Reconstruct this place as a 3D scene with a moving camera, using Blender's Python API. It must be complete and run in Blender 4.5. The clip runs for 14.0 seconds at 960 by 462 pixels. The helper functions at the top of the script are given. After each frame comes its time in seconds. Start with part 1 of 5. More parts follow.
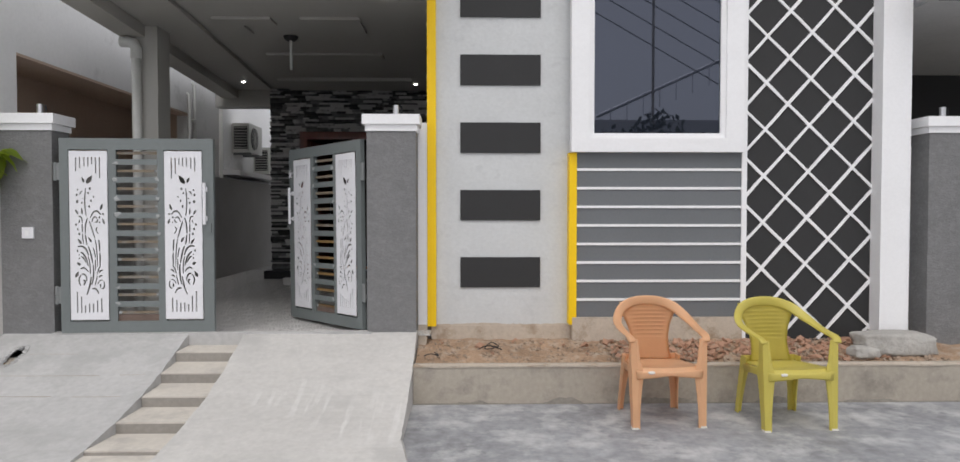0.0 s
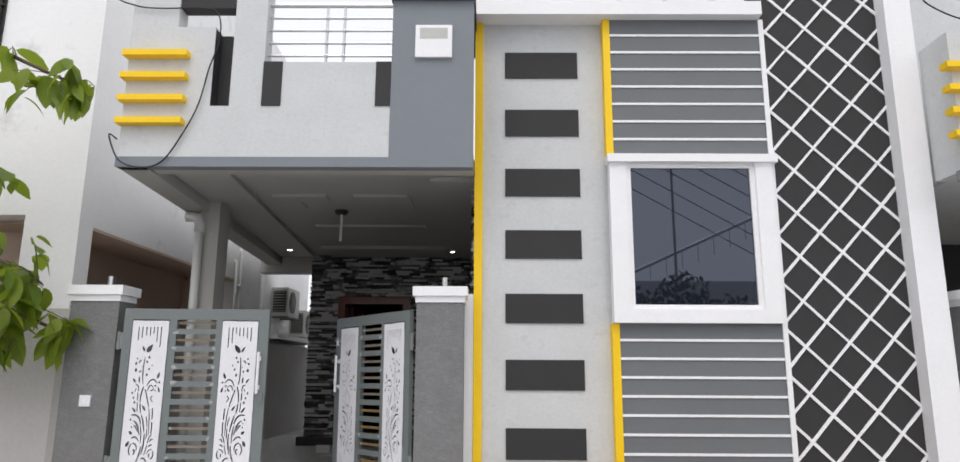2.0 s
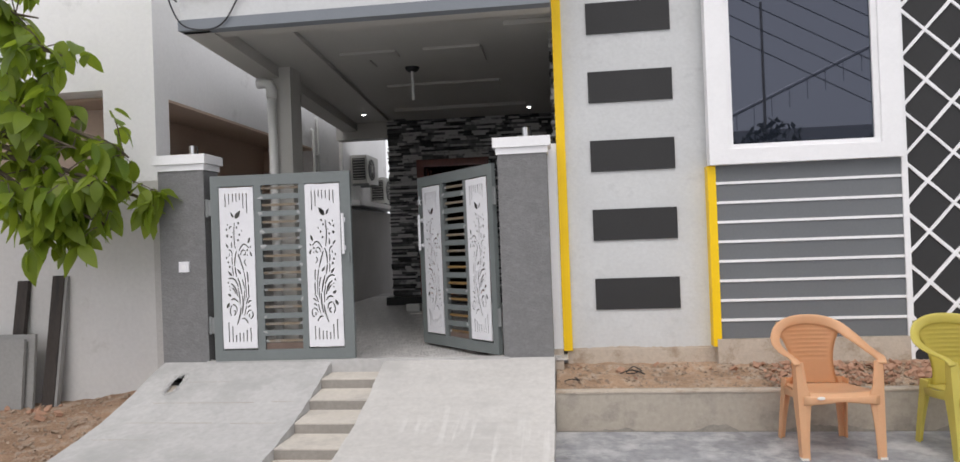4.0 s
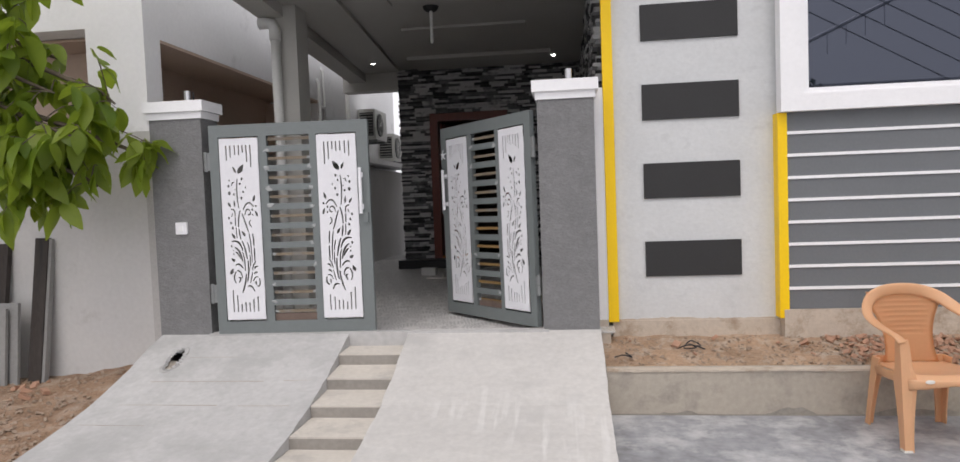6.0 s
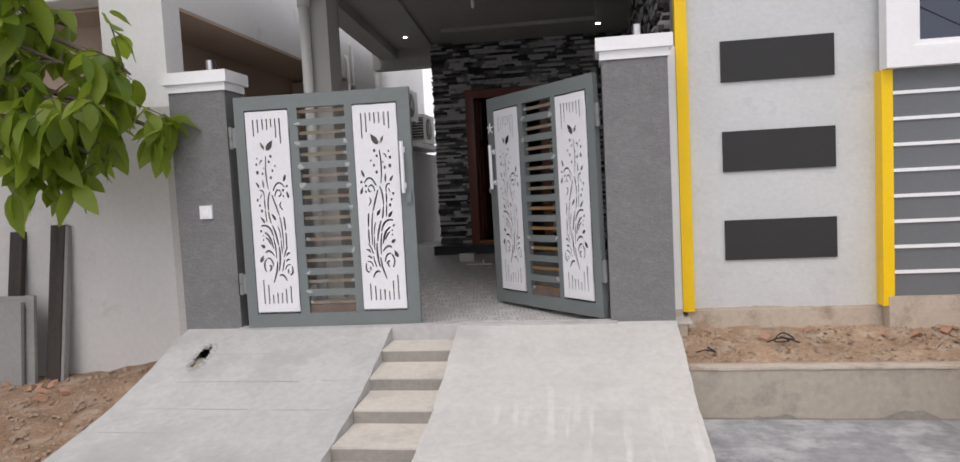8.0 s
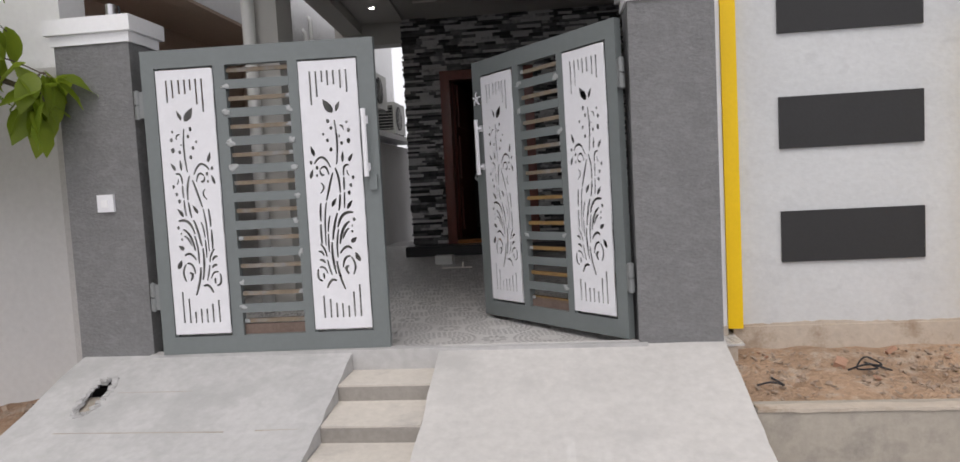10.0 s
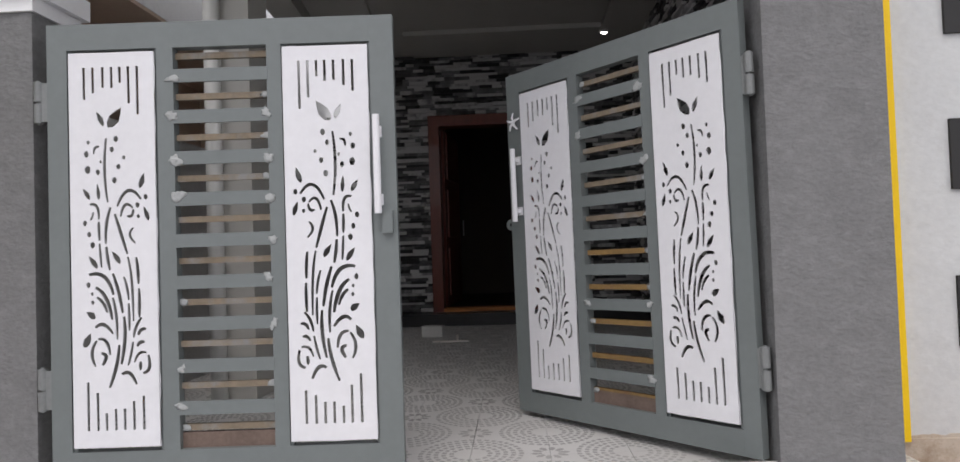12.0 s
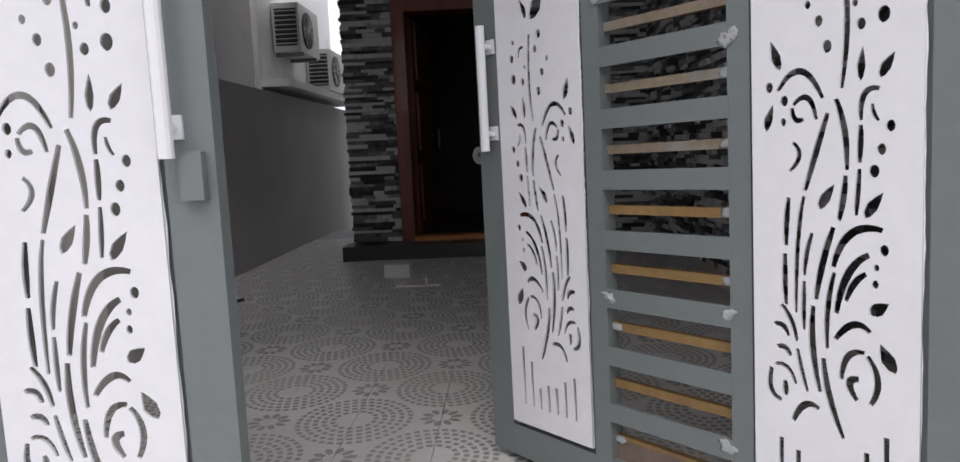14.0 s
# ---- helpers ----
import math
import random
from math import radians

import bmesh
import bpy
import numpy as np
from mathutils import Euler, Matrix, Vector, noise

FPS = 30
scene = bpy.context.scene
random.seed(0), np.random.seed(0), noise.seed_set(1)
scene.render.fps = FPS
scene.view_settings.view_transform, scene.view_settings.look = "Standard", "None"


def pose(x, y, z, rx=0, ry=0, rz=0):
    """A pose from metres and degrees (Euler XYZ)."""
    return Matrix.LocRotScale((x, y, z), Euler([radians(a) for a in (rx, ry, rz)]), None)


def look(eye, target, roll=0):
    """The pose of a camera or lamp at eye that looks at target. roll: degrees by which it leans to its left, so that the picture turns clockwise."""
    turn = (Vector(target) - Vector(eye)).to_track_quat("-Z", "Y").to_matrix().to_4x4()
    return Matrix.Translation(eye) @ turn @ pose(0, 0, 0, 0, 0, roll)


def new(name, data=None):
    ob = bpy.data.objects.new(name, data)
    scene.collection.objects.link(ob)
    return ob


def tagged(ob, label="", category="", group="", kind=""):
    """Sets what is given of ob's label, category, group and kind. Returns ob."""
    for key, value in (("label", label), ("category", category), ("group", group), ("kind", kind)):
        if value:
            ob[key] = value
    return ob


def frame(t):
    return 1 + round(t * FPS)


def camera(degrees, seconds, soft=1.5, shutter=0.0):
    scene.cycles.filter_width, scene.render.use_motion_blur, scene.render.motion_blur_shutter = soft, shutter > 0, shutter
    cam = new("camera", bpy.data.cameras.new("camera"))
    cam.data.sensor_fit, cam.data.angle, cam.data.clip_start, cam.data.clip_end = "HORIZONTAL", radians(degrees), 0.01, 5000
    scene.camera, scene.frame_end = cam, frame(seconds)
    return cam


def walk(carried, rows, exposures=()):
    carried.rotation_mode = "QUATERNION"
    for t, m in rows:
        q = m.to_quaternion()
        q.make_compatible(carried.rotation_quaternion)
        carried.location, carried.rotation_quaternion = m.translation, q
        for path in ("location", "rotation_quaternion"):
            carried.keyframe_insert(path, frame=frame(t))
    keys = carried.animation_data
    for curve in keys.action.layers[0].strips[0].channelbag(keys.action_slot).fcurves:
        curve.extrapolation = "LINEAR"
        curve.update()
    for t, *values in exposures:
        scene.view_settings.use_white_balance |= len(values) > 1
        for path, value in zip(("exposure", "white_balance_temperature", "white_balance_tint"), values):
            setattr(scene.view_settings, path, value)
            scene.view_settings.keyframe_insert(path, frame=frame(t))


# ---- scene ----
cam = camera(69.7, 14.0)
PATH = [
    (0, (0.04, -0.124, 1.507), (0.082, 1.875, 1.452), 0.0),
    (0.5, (-0.064, -0.176, 1.556), (-0.064, 1.824, 1.548), 0.4),
    (1, (-0.156, -0.224, 1.555), (-0.155, 1.776, 1.597), 0.5),
    (1.5, (-0.175, -0.242, 1.548), (-0.169, 1.755, 1.667), 0.1),
    (2, (-0.19, -0.336, 1.602), (-0.207, 1.624, 2.0), 0.3),
    (2.4, (-0.216, -0.382, 1.642), (-0.21, 1.557, 2.129), 0.2),
    (2.5, (-0.221, -0.387, 1.635), (-0.218, 1.549, 2.136), 0.3),
    (3, (-0.235, -0.367, 1.592), (-0.316, 1.598, 1.954), 0.0),
    (3.5, (-0.232, -0.26, 1.513), (-0.376, 1.722, 1.735), -1.0),
    (4, (-0.26, -0.046, 1.508), (-0.502, 1.939, 1.524), -2.1),
    (4.2, (-0.316, 0.027, 1.496), (-0.562, 2.012, 1.476), -2.1),
    (6.5, (-0.632, 0.746, 1.481), (-0.878, 2.728, 1.37), -2.1),
    (7, (-0.669, 0.89, 1.455), (-0.982, 2.861, 1.325), -1.7),
    (7.5, (-0.845, 1.073, 1.449), (-1.155, 3.044, 1.322), -2.8),
    (8, (-0.913, 1.15, 1.429), (-1.229, 3.121, 1.296), -2.9),
    (10.5, (-1.296, 2.551, 1.296), (-1.447, 4.541, 1.163), -3.1),
    (11, (-1.439, 2.818, 1.271), (-1.434, 4.818, 1.3), -1.7),
    (11.5, (-1.583, 3.041, 1.285), (-1.71, 5.037, 1.235), -2.9),
    (12, (-1.686, 3.327, 1.257), (-1.786, 5.323, 1.314), -1.9),
    (12.5, (-1.718, 3.671, 1.243), (-1.956, 5.657, 1.207), -3.6),
    (13, (-1.791, 4.030, 1.23), (-1.901, 6.027, 1.252), -0.1),
    (13.5, (-1.722, 4.337, 1.301), (-1.603, 6.323, 1.097), -5.1),
    (14, (-1.621, 4.655, 1.392), (-1.706, 6.64, 1.163), -2.5),
]
walk(cam, [(t, look(eye, target, roll)) for t, eye, target, roll in PATH],
     exposures=[(0.0, 0.0, 6620, 11.5), (1.0, 0.13, 6620, 11.5), (2.4, 0.16, 6600, 11.5), (3.0, 0.02, 6600, 12), (3.5, 0.15, 6620, 12), (4.5, 0.12, 6700, 13.5), (8.0, 0.12, 6700, 14.5), (10.5, 0.05, 6680, 14), (12.0, 0.12, 6620, 14), (14.0, 0.25, 6550, 15)])


# ---- world and light ----
SUN_EL, SUN_ROT = radians(58), radians(186)
world = bpy.data.worlds.new("world")
scene.world = world
world.use_nodes = True
wt = world.node_tree
wt.nodes.clear()
sky = wt.nodes.new("ShaderNodeTexSky")
sky.sky_type, sky.sun_disc, sky.sun_elevation, sky.sun_rotation = "NISHITA", False, SUN_EL, SUN_ROT
sky.air_density, sky.dust_density = 1.0, 3.0
cloud = wt.nodes.new("ShaderNodeHueSaturation")
cloud.inputs["Saturation"].default_value = 0.18
bg = wt.nodes.new("ShaderNodeBackground")
bg.inputs["Strength"].default_value = 0.15
wo = wt.nodes.new("ShaderNodeOutputWorld")
wt.links.new(sky.outputs[0], cloud.inputs["Color"])
veil = wt.nodes.new("ShaderNodeMix")
veil.data_type = "RGBA"
veil.inputs["Factor"].default_value = 0.65
veil.inputs["B"].default_value = (7.4, 7.6, 8.0, 1)
wt.links.new(cloud.outputs[0], veil.inputs["A"])
wt.links.new(veil.outputs["Result"], bg.inputs["Color"])
wt.links.new(bg.outputs[0], wo.inputs["Surface"])
sun_data = bpy.data.lights.new("sun", "SUN")
sun_data.energy, sun_data.angle, sun_data.color = 0.75, radians(30), (1.0, 0.97, 0.93)
sun = new("sun", sun_data)
sun.matrix_world = look((0, 0, 30), (1.3, 12.4, 10))


# ---- materials ----
def mat(name, base, rough=0.7, var=0.12, big=0.8, fine=40.0, bump=0.15, dist=0.004, metal=0.0, spec=0.4,
        stain=None, stain_at=0.58, stain_scale=1.3, rand=0.0, coat=0.0, stretch=(1, 1, 1)):
    m = bpy.data.materials.new(name)
    m.use_nodes = True
    t = m.node_tree
    n, l = t.nodes, t.links
    b = n["Principled BSDF"]
    b.inputs["Roughness"].default_value = rough
    b.inputs["Metallic"].default_value = metal
    b.inputs["Specular IOR Level"].default_value = spec
    b.inputs["Coat Weight"].default_value = coat
    tc = n.new("ShaderNodeTexCoord")
    mp = n.new("ShaderNodeMapping")
    mp.inputs["Scale"].default_value = stretch
    l.new(tc.outputs["Object"], mp.inputs["Vector"])
    def noise_at(scale, detail=6.0, r=0.6):
        q = n.new("ShaderNodeTexNoise")
        q.inputs["Scale"].default_value = scale
        q.inputs["Detail"].default_value = detail
        q.inputs["Roughness"].default_value = r
        l.new(mp.outputs[0], q.inputs["Vector"])
        return q
    n1, n2 = noise_at(big), noise_at(fine, 4.0)
    add = n.new("ShaderNodeMath")
    add.operation = "ADD"
    l.new(n1.outputs["Fac"], add.inputs[0])
    l.new(n2.outputs["Fac"], add.inputs[1])
    last = add
    if rand:
        oi = n.new("ShaderNodeObjectInfo")
        g = n.new("ShaderNodeNewGeometry")
        s = n.new("ShaderNodeMath")
        s.operation = "ADD"
        l.new(oi.outputs["Random"], s.inputs[0])
        l.new(g.outputs["Random Per Island"], s.inputs[1])
        k = n.new("ShaderNodeMath")
        k.operation = "MULTIPLY_ADD"
        l.new(s.outputs[0], k.inputs[0])
        k.inputs[1].default_value = rand
        l.new(add.outputs[0], k.inputs[2])
        last = k
    ramp = n.new("ShaderNodeMapRange")
    ramp.inputs["From Min"].default_value = 0.6
    ramp.inputs["From Max"].default_value = 1.4 + 2 * rand
    l.new(last.outputs[0], ramp.inputs["Value"])
    mix = n.new("ShaderNodeMix")
    mix.data_type = "RGBA"
    lo = [c * (1 - var) for c in base]
    hi = [min(1, c * (1 + var)) for c in base]
    mix.inputs["A"].default_value = (*lo, 1)
    mix.inputs["B"].default_value = (*hi, 1)
    l.new(ramp.outputs[0], mix.inputs["Factor"])
    col = mix.outputs["Result"]
    if stain:
        n3 = noise_at(stain_scale, 8.0, 0.7)
        r3 = n.new("ShaderNodeMapRange")
        r3.inputs["From Min"].default_value = stain_at - 0.06
        r3.inputs["From Max"].default_value = stain_at + 0.1
        l.new(n3.outputs["Fac"], r3.inputs["Value"])
        m3 = n.new("ShaderNodeMix")
        m3.data_type = "RGBA"
        l.new(r3.outputs[0], m3.inputs["Factor"])
        l.new(col, m3.inputs["A"])
        m3.inputs["B"].default_value = (*stain, 1)
        col = m3.outputs["Result"]
    l.new(col, b.inputs["Base Color"])
    if bump:
        bp = n.new("ShaderNodeBump")
        bp.inputs["Strength"].default_value = bump
        bp.inputs["Distance"].default_value = dist
        l.new(n2.outputs["Fac"], bp.inputs["Height"])
        l.new(bp.outputs[0], b.inputs["Normal"])
    return m


M_PANEL = mat("light_grey_texture_paint", (0.60, 0.612, 0.615), 0.85, 0.08, 3.5, 30, 0.25, 0.007, stretch=(1, 1, 1.3), stain=(0.535, 0.545, 0.55), stain_at=0.60, stain_scale=7)
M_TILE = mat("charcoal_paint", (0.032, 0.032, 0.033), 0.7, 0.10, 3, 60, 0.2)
M_WHITE = mat("white_paint", (0.86, 0.86, 0.87), 0.6, 0.04, 2, 40, 0.1)
M_YELLOW = mat("yellow_paint", (0.93, 0.60, 0.006), 0.45, 0.05, 3, 50, 0.1)
M_BAND = mat("mid_grey_paint", (0.155, 0.165, 0.175), 0.6, 0.08, 2.5, 50, 0.15)
M_BLUE = mat("blue_grey_paint", (0.205, 0.225, 0.25), 0.65, 0.05, 2, 50, 0.1)
M_PILLAR = mat("dark_grey_rough_plaster", (0.19, 0.19, 0.192), 0.9, 0.18, 4, 48, 0.6, 0.012, stretch=(1, 1, 1.4), stain=(0.225, 0.225, 0.227), stain_at=0.58, stain_scale=16)
M_GATE = mat("grey_green_enamel", (0.165, 0.185, 0.185), 0.42, 0.07, 3, 30, 0.08, 0.002, spec=0.5)
M_PLATE = mat("white_enamel_plate", (0.76, 0.76, 0.79), 0.5, 0.05, 4, 25, 0.15, 0.002)
M_RUST = mat("ochre_primer", (0.25, 0.155, 0.058), 0.7, 0.3, 6, 40, 0.2, stain=(0.20, 0.11, 0.06), stain_scale=9)
M_RODTAN = mat("greyish_tan_primer", (0.22, 0.175, 0.125), 0.7, 0.35, 6, 40, 0.2, stain=(0.24, 0.24, 0.235), stain_at=0.56, stain_scale=8)
M_STEEL = mat("brushed_steel", (0.6, 0.6, 0.62), 0.3, 0.05, 5, 80, 0.05, metal=1.0)
M_HANDLE = mat("white_handle", (0.8, 0.8, 0.83), 0.35, 0.03, 5, 60, 0.05)
M_HINGE = mat("grey_hinge", (0.22, 0.23, 0.23), 0.5, 0.1, 10, 80, 0.1, metal=0.3)
M_CONC = mat("grey_concrete", (0.465, 0.46, 0.455), 0.85, 0.17, 1.0, 22, 0.3, 0.004, stain=(0.38, 0.378, 0.372), stain_at=0.55, stain_scale=1.5)
M_CONC2 = mat("pale_warm_concrete", (0.545, 0.53, 0.51), 0.85, 0.15, 1.0, 22, 0.3, 0.004, stain=(0.46, 0.45, 0.435), stain_at=0.56, stain_scale=1.7)


def streak_concrete(m, colour):
    """Adds pale lime streaks that run down the slope."""
    t = m.node_tree
    n, l = t.nodes, t.links
    b = n["Principled BSDF"]
    base = b.inputs["Base Color"].links[0].from_socket
    g = n.new("ShaderNodeNewGeometry")
    facs = []
    for sc, at, span in (((15, 1.6, 0.9), 0.53, 0.12), ((0.55, 0.8, 0.8), 0.50, 0.12)):
        mp = n.new("ShaderNodeMapping")
        mp.inputs["Scale"].default_value = sc
        l.new(g.outputs["Position"], mp.inputs["Vector"])
        q = n.new("ShaderNodeTexNoise")
        q.inputs["Scale"].default_value = 1.0
        q.inputs["Detail"].default_value = 7.0
        l.new(mp.outputs[0], q.inputs["Vector"])
        r = n.new("ShaderNodeMapRange")
        r.inputs["From Min"].default_value = at
        r.inputs["From Max"].default_value = at + span
        l.new(q.outputs["Fac"], r.inputs["Value"])
        facs.append(r.outputs[0])
    mul = n.new("ShaderNodeMath")
    mul.operation = "MULTIPLY"
    l.new(facs[0], mul.inputs[0])
    l.new(facs[1], mul.inputs[1])
    mx = n.new("ShaderNodeMix")
    mx.data_type = "RGBA"
    l.new(mul.outputs[0], mx.inputs["Factor"])
    l.new(base, mx.inputs["A"])
    mx.inputs["B"].default_value = (*colour, 1)
    l.new(mx.outputs["Result"], b.inputs["Base Color"])


streak_concrete(M_CONC2, (0.70, 0.69, 0.67))
M_STEP = mat("cream_step", (0.58, 0.54, 0.485), 0.85, 0.12, 3, 30, 0.3, stain=(0.46, 0.43, 0.395), stain_scale=4)
M_KERB = mat("kerb_concrete", (0.395, 0.355, 0.30), 0.9, 0.16, 1.2, 25, 0.4, 0.006, stain=(0.25, 0.225, 0.195), stain_at=0.585, stain_scale=2.4)
# for the damp patches and for the kerb's painted contact shade
M_DAMP_SHADE = mat("damp_and_shade_cement", (0.26, 0.24, 0.21), 0.8, 0.3, 4, 30, 0.5, 0.006)
# riser shade is put into the colour, about half the tread's tone
M_RISER = mat("shaded_riser_cement", (0.29, 0.27, 0.245), 0.9, 0.2, 3, 30, 0.4, 0.006)
M_PLINTH = mat("raw_plinth", (0.52, 0.45, 0.375), 0.9, 0.14, 2.5, 25, 0.5, 0.01, stain=(0.32, 0.24, 0.17), stain_at=0.58, stain_scale=4)
M_ROAD = mat("road_concrete", (0.30, 0.305, 0.32), 0.6, 0.42, 1.3, 12, 0.35, 0.006, stain=(0.52, 0.52, 0.52), stain_at=0.55, stain_scale=2.6)
M_SOIL = mat("red_soil", (0.42, 0.285, 0.19), 0.95, 0.36, 3, 45, 1.0, 0.025, stain=(0.50, 0.42, 0.34), stain_at=0.55, stain_scale=6)
M_MOUND = mat("brown_soil", (0.31, 0.20, 0.13), 0.95, 0.4, 3, 45, 1.0, 0.025, stain=(0.40, 0.31, 0.24), stain_at=0.56, stain_scale=6)
M_BRICK = mat("brick_rubble", (0.40, 0.235, 0.16), 0.9, 0.3, 5, 50, 0.6, 0.01, rand=0.5)
M_PEBBLE = mat("pebble", (0.36, 0.275, 0.21), 0.9, 0.3, 5, 50, 0.5, 0.01, rand=0.6)
M_NEIGH = mat("neighbour_white", (0.87, 0.87, 0.87), 0.8, 0.05, 1.0, 25, 0.2, stain=(0.62, 0.62, 0.61), stain_at=0.64)
M_NLOW = mat("neighbour_cream_white", (0.60, 0.595, 0.585), 0.85, 0.08, 1.2, 25, 0.3, stain=(0.46, 0.45, 0.43), stain_at=0.66, stain_scale=2)
M_BROWN = mat("brown_paint", (0.58, 0.45, 0.36), 0.8, 0.08, 1.5, 30, 0.1)
M_CEIL = mat("cream_ceiling", (0.47, 0.46, 0.43), 0.5, 0.04, 1, 30, 0.1)
M_COMP = mat("compound_grey", (0.48, 0.47, 0.46), 0.9, 0.15, 1.6, 40, 0.4, 0.008)
M_STONE = mat("slate_strip", (0.30, 0.30, 0.305), 0.7, 0.85, 6, 40, 0.9, 0.012, rand=0.55)


def slate_contrast(m):
    """Spreads the strips from near black to pale grey, one tone a strip."""
    t = m.node_tree
    n, l = t.nodes, t.links
    b = n["Principled BSDF"]
    g = n.new("ShaderNodeNewGeometry")
    tc = n.new("ShaderNodeTexCoord")
    q = n.new("ShaderNodeTexNoise")
    q.inputs["Scale"].default_value = 14.0
    l.new(tc.outputs["Object"], q.inputs["Vector"])
    s = n.new("ShaderNodeMath")
    s.operation = "MULTIPLY_ADD"
    l.new(q.outputs["Fac"], s.inputs[0])
    s.inputs[1].default_value = 0.5
    l.new(g.outputs["Random Per Island"], s.inputs[2])
    r = n.new("ShaderNodeValToRGB")
    e = r.color_ramp.elements
    e[0].position, e[0].color = 0.36, (0.03, 0.03, 0.032, 1)
    e[1].position, e[1].color = 1.25 / 1.3, (0.54, 0.54, 0.54, 1)
    mid = r.color_ramp.elements.new(0.78)
    mid.color = (0.19, 0.19, 0.195, 1)
    l.new(s.outputs[0], r.inputs["Fac"])
    l.new(r.outputs["Color"], b.inputs["Base Color"])


slate_contrast(M_STONE)
M_GRANITE = mat("dark_granite", (0.035, 0.035, 0.037), 0.3, 0.3, 8, 120, 0.05)
M_WOOD = mat("red_brown_wood", (0.15, 0.03, 0.017), 0.4, 0.3, 3, 30, 0.2, stretch=(6, 6, 0.6), coat=0.2)
M_THRESH = mat("orange_wood", (0.42, 0.17, 0.045), 0.5, 0.2, 3, 30, 0.2, stretch=(0.6, 6, 6))
# the unlit hall's dimness is put into this dark base colour
M_HALL_SHADE = mat("room_shade_brown", (0.10, 0.085, 0.07), 0.9, 0.1, 1, 20, 0.1)
M_BLACK = mat("black_plastic", (0.015, 0.015, 0.016), 0.5, 0.1, 5, 50, 0.05)
M_PVC = mat("white_pvc", (0.66, 0.66, 0.64), 0.45, 0.05, 4, 40, 0.05)
M_AC = mat("ac_casing", (0.50, 0.50, 0.475), 0.5, 0.06, 4, 40, 0.05)
M_CABLE = mat("black_cable", (0.015, 0.015, 0.018), 0.6, 0.1, 5, 50, 0.0)
M_CHAIR1 = mat("orange_tan_plastic", (0.80, 0.49, 0.28), 0.36, 0.05, 4, 60, 0.05, spec=0.5)
M_CHAIR2 = mat("olive_yellow_plastic", (0.68, 0.59, 0.14), 0.38, 0.06, 4, 60, 0.05, spec=0.5)


def see_through_light(m, colour, share):
    """Thin plastic that lets some light through."""
    t = m.node_tree
    b = t.nodes["Principled BSDF"]
    tr = t.nodes.new("ShaderNodeBsdfTranslucent")
    tr.inputs["Color"].default_value = (*colour, 1)
    ms = t.nodes.new("ShaderNodeMixShader")
    ms.inputs[0].default_value = share
    t.links.new(b.outputs[0], ms.inputs[1])
    t.links.new(tr.outputs[0], ms.inputs[2])
    t.links.new(ms.outputs[0], t.nodes["Material Output"].inputs["Surface"])


see_through_light(M_CHAIR1, (0.85, 0.45, 0.2), 0.3)
see_through_light(M_CHAIR2, (0.75, 0.65, 0.12), 0.3)
M_STICKER = mat("white_sticker", (0.75, 0.72, 0.66), 0.5, 0.05, 8, 60, 0.0)
M_TIMBER = mat("weathered_timber", (0.055, 0.047, 0.043), 0.9, 0.35, 3, 30, 0.5, 0.01, stretch=(4, 4, 0.5), stain=(0.03, 0.03, 0.03), stain_scale=2.5)
M_SLABST = mat("grey_stone_slab", (0.27, 0.27, 0.265), 0.8, 0.15, 2, 30, 0.3)
M_BARK = mat("grey_brown_bark", (0.12, 0.095, 0.07), 0.9, 0.3, 6, 40, 0.7, 0.01)
M_ROCK = mat("pale_rock", (0.40, 0.385, 0.36), 0.9, 0.2, 3, 25, 0.7, 0.02)


def leaf_material():
    m = mat("broad_green_leaf", (0.15, 0.225, 0.03), 0.45, 0.45, 8, 60, 0.2, 0.003, rand=0.9)
    b = m.node_tree.nodes["Principled BSDF"]
    t = m.node_tree
    mix = b.inputs["Base Color"].links[0].from_node
    mix.inputs["A"].default_value = (0.05, 0.12, 0.018, 1)
    mix.inputs["B"].default_value = (0.29, 0.34, 0.033, 1)
    tr = t.nodes.new("ShaderNodeBsdfTranslucent")
    tr.inputs["Color"].default_value = (0.38, 0.50, 0.045, 1)
    ms = t.nodes.new("ShaderNodeMixShader")
    ms.inputs[0].default_value = 0.42
    t.links.new(b.outputs[0], ms.inputs[1])
    t.links.new(tr.outputs[0], ms.inputs[2])
    t.links.new(ms.outputs[0], t.nodes["Material Output"].inputs["Surface"])
    return m


M_LEAF = leaf_material()


def glass_material():
    m = bpy.data.materials.new("dark_tinted_glass")
    m.use_nodes = True
    b = m.node_tree.nodes["Principled BSDF"]
    b.inputs["Base Color"].default_value = (0.012, 0.015, 0.022, 1)
    b.inputs["Roughness"].default_value = 0.015
    b.inputs["IOR"].default_value = 1.9
    b.inputs["Specular Tint"].default_value = (0.74, 0.80, 1.0, 1)
    return m


M_GLASS = glass_material()


def glow_material(name, colour, strength):
    m = bpy.data.materials.new(name)
    m.use_nodes = True
    b = m.node_tree.nodes["Principled BSDF"]
    b.inputs["Emission Color"].default_value = (*colour, 1)
    b.inputs["Emission Strength"].default_value = strength
    return m


M_SPOT = glow_material("downlight_glow", (1.0, 0.97, 0.92), 14.0)


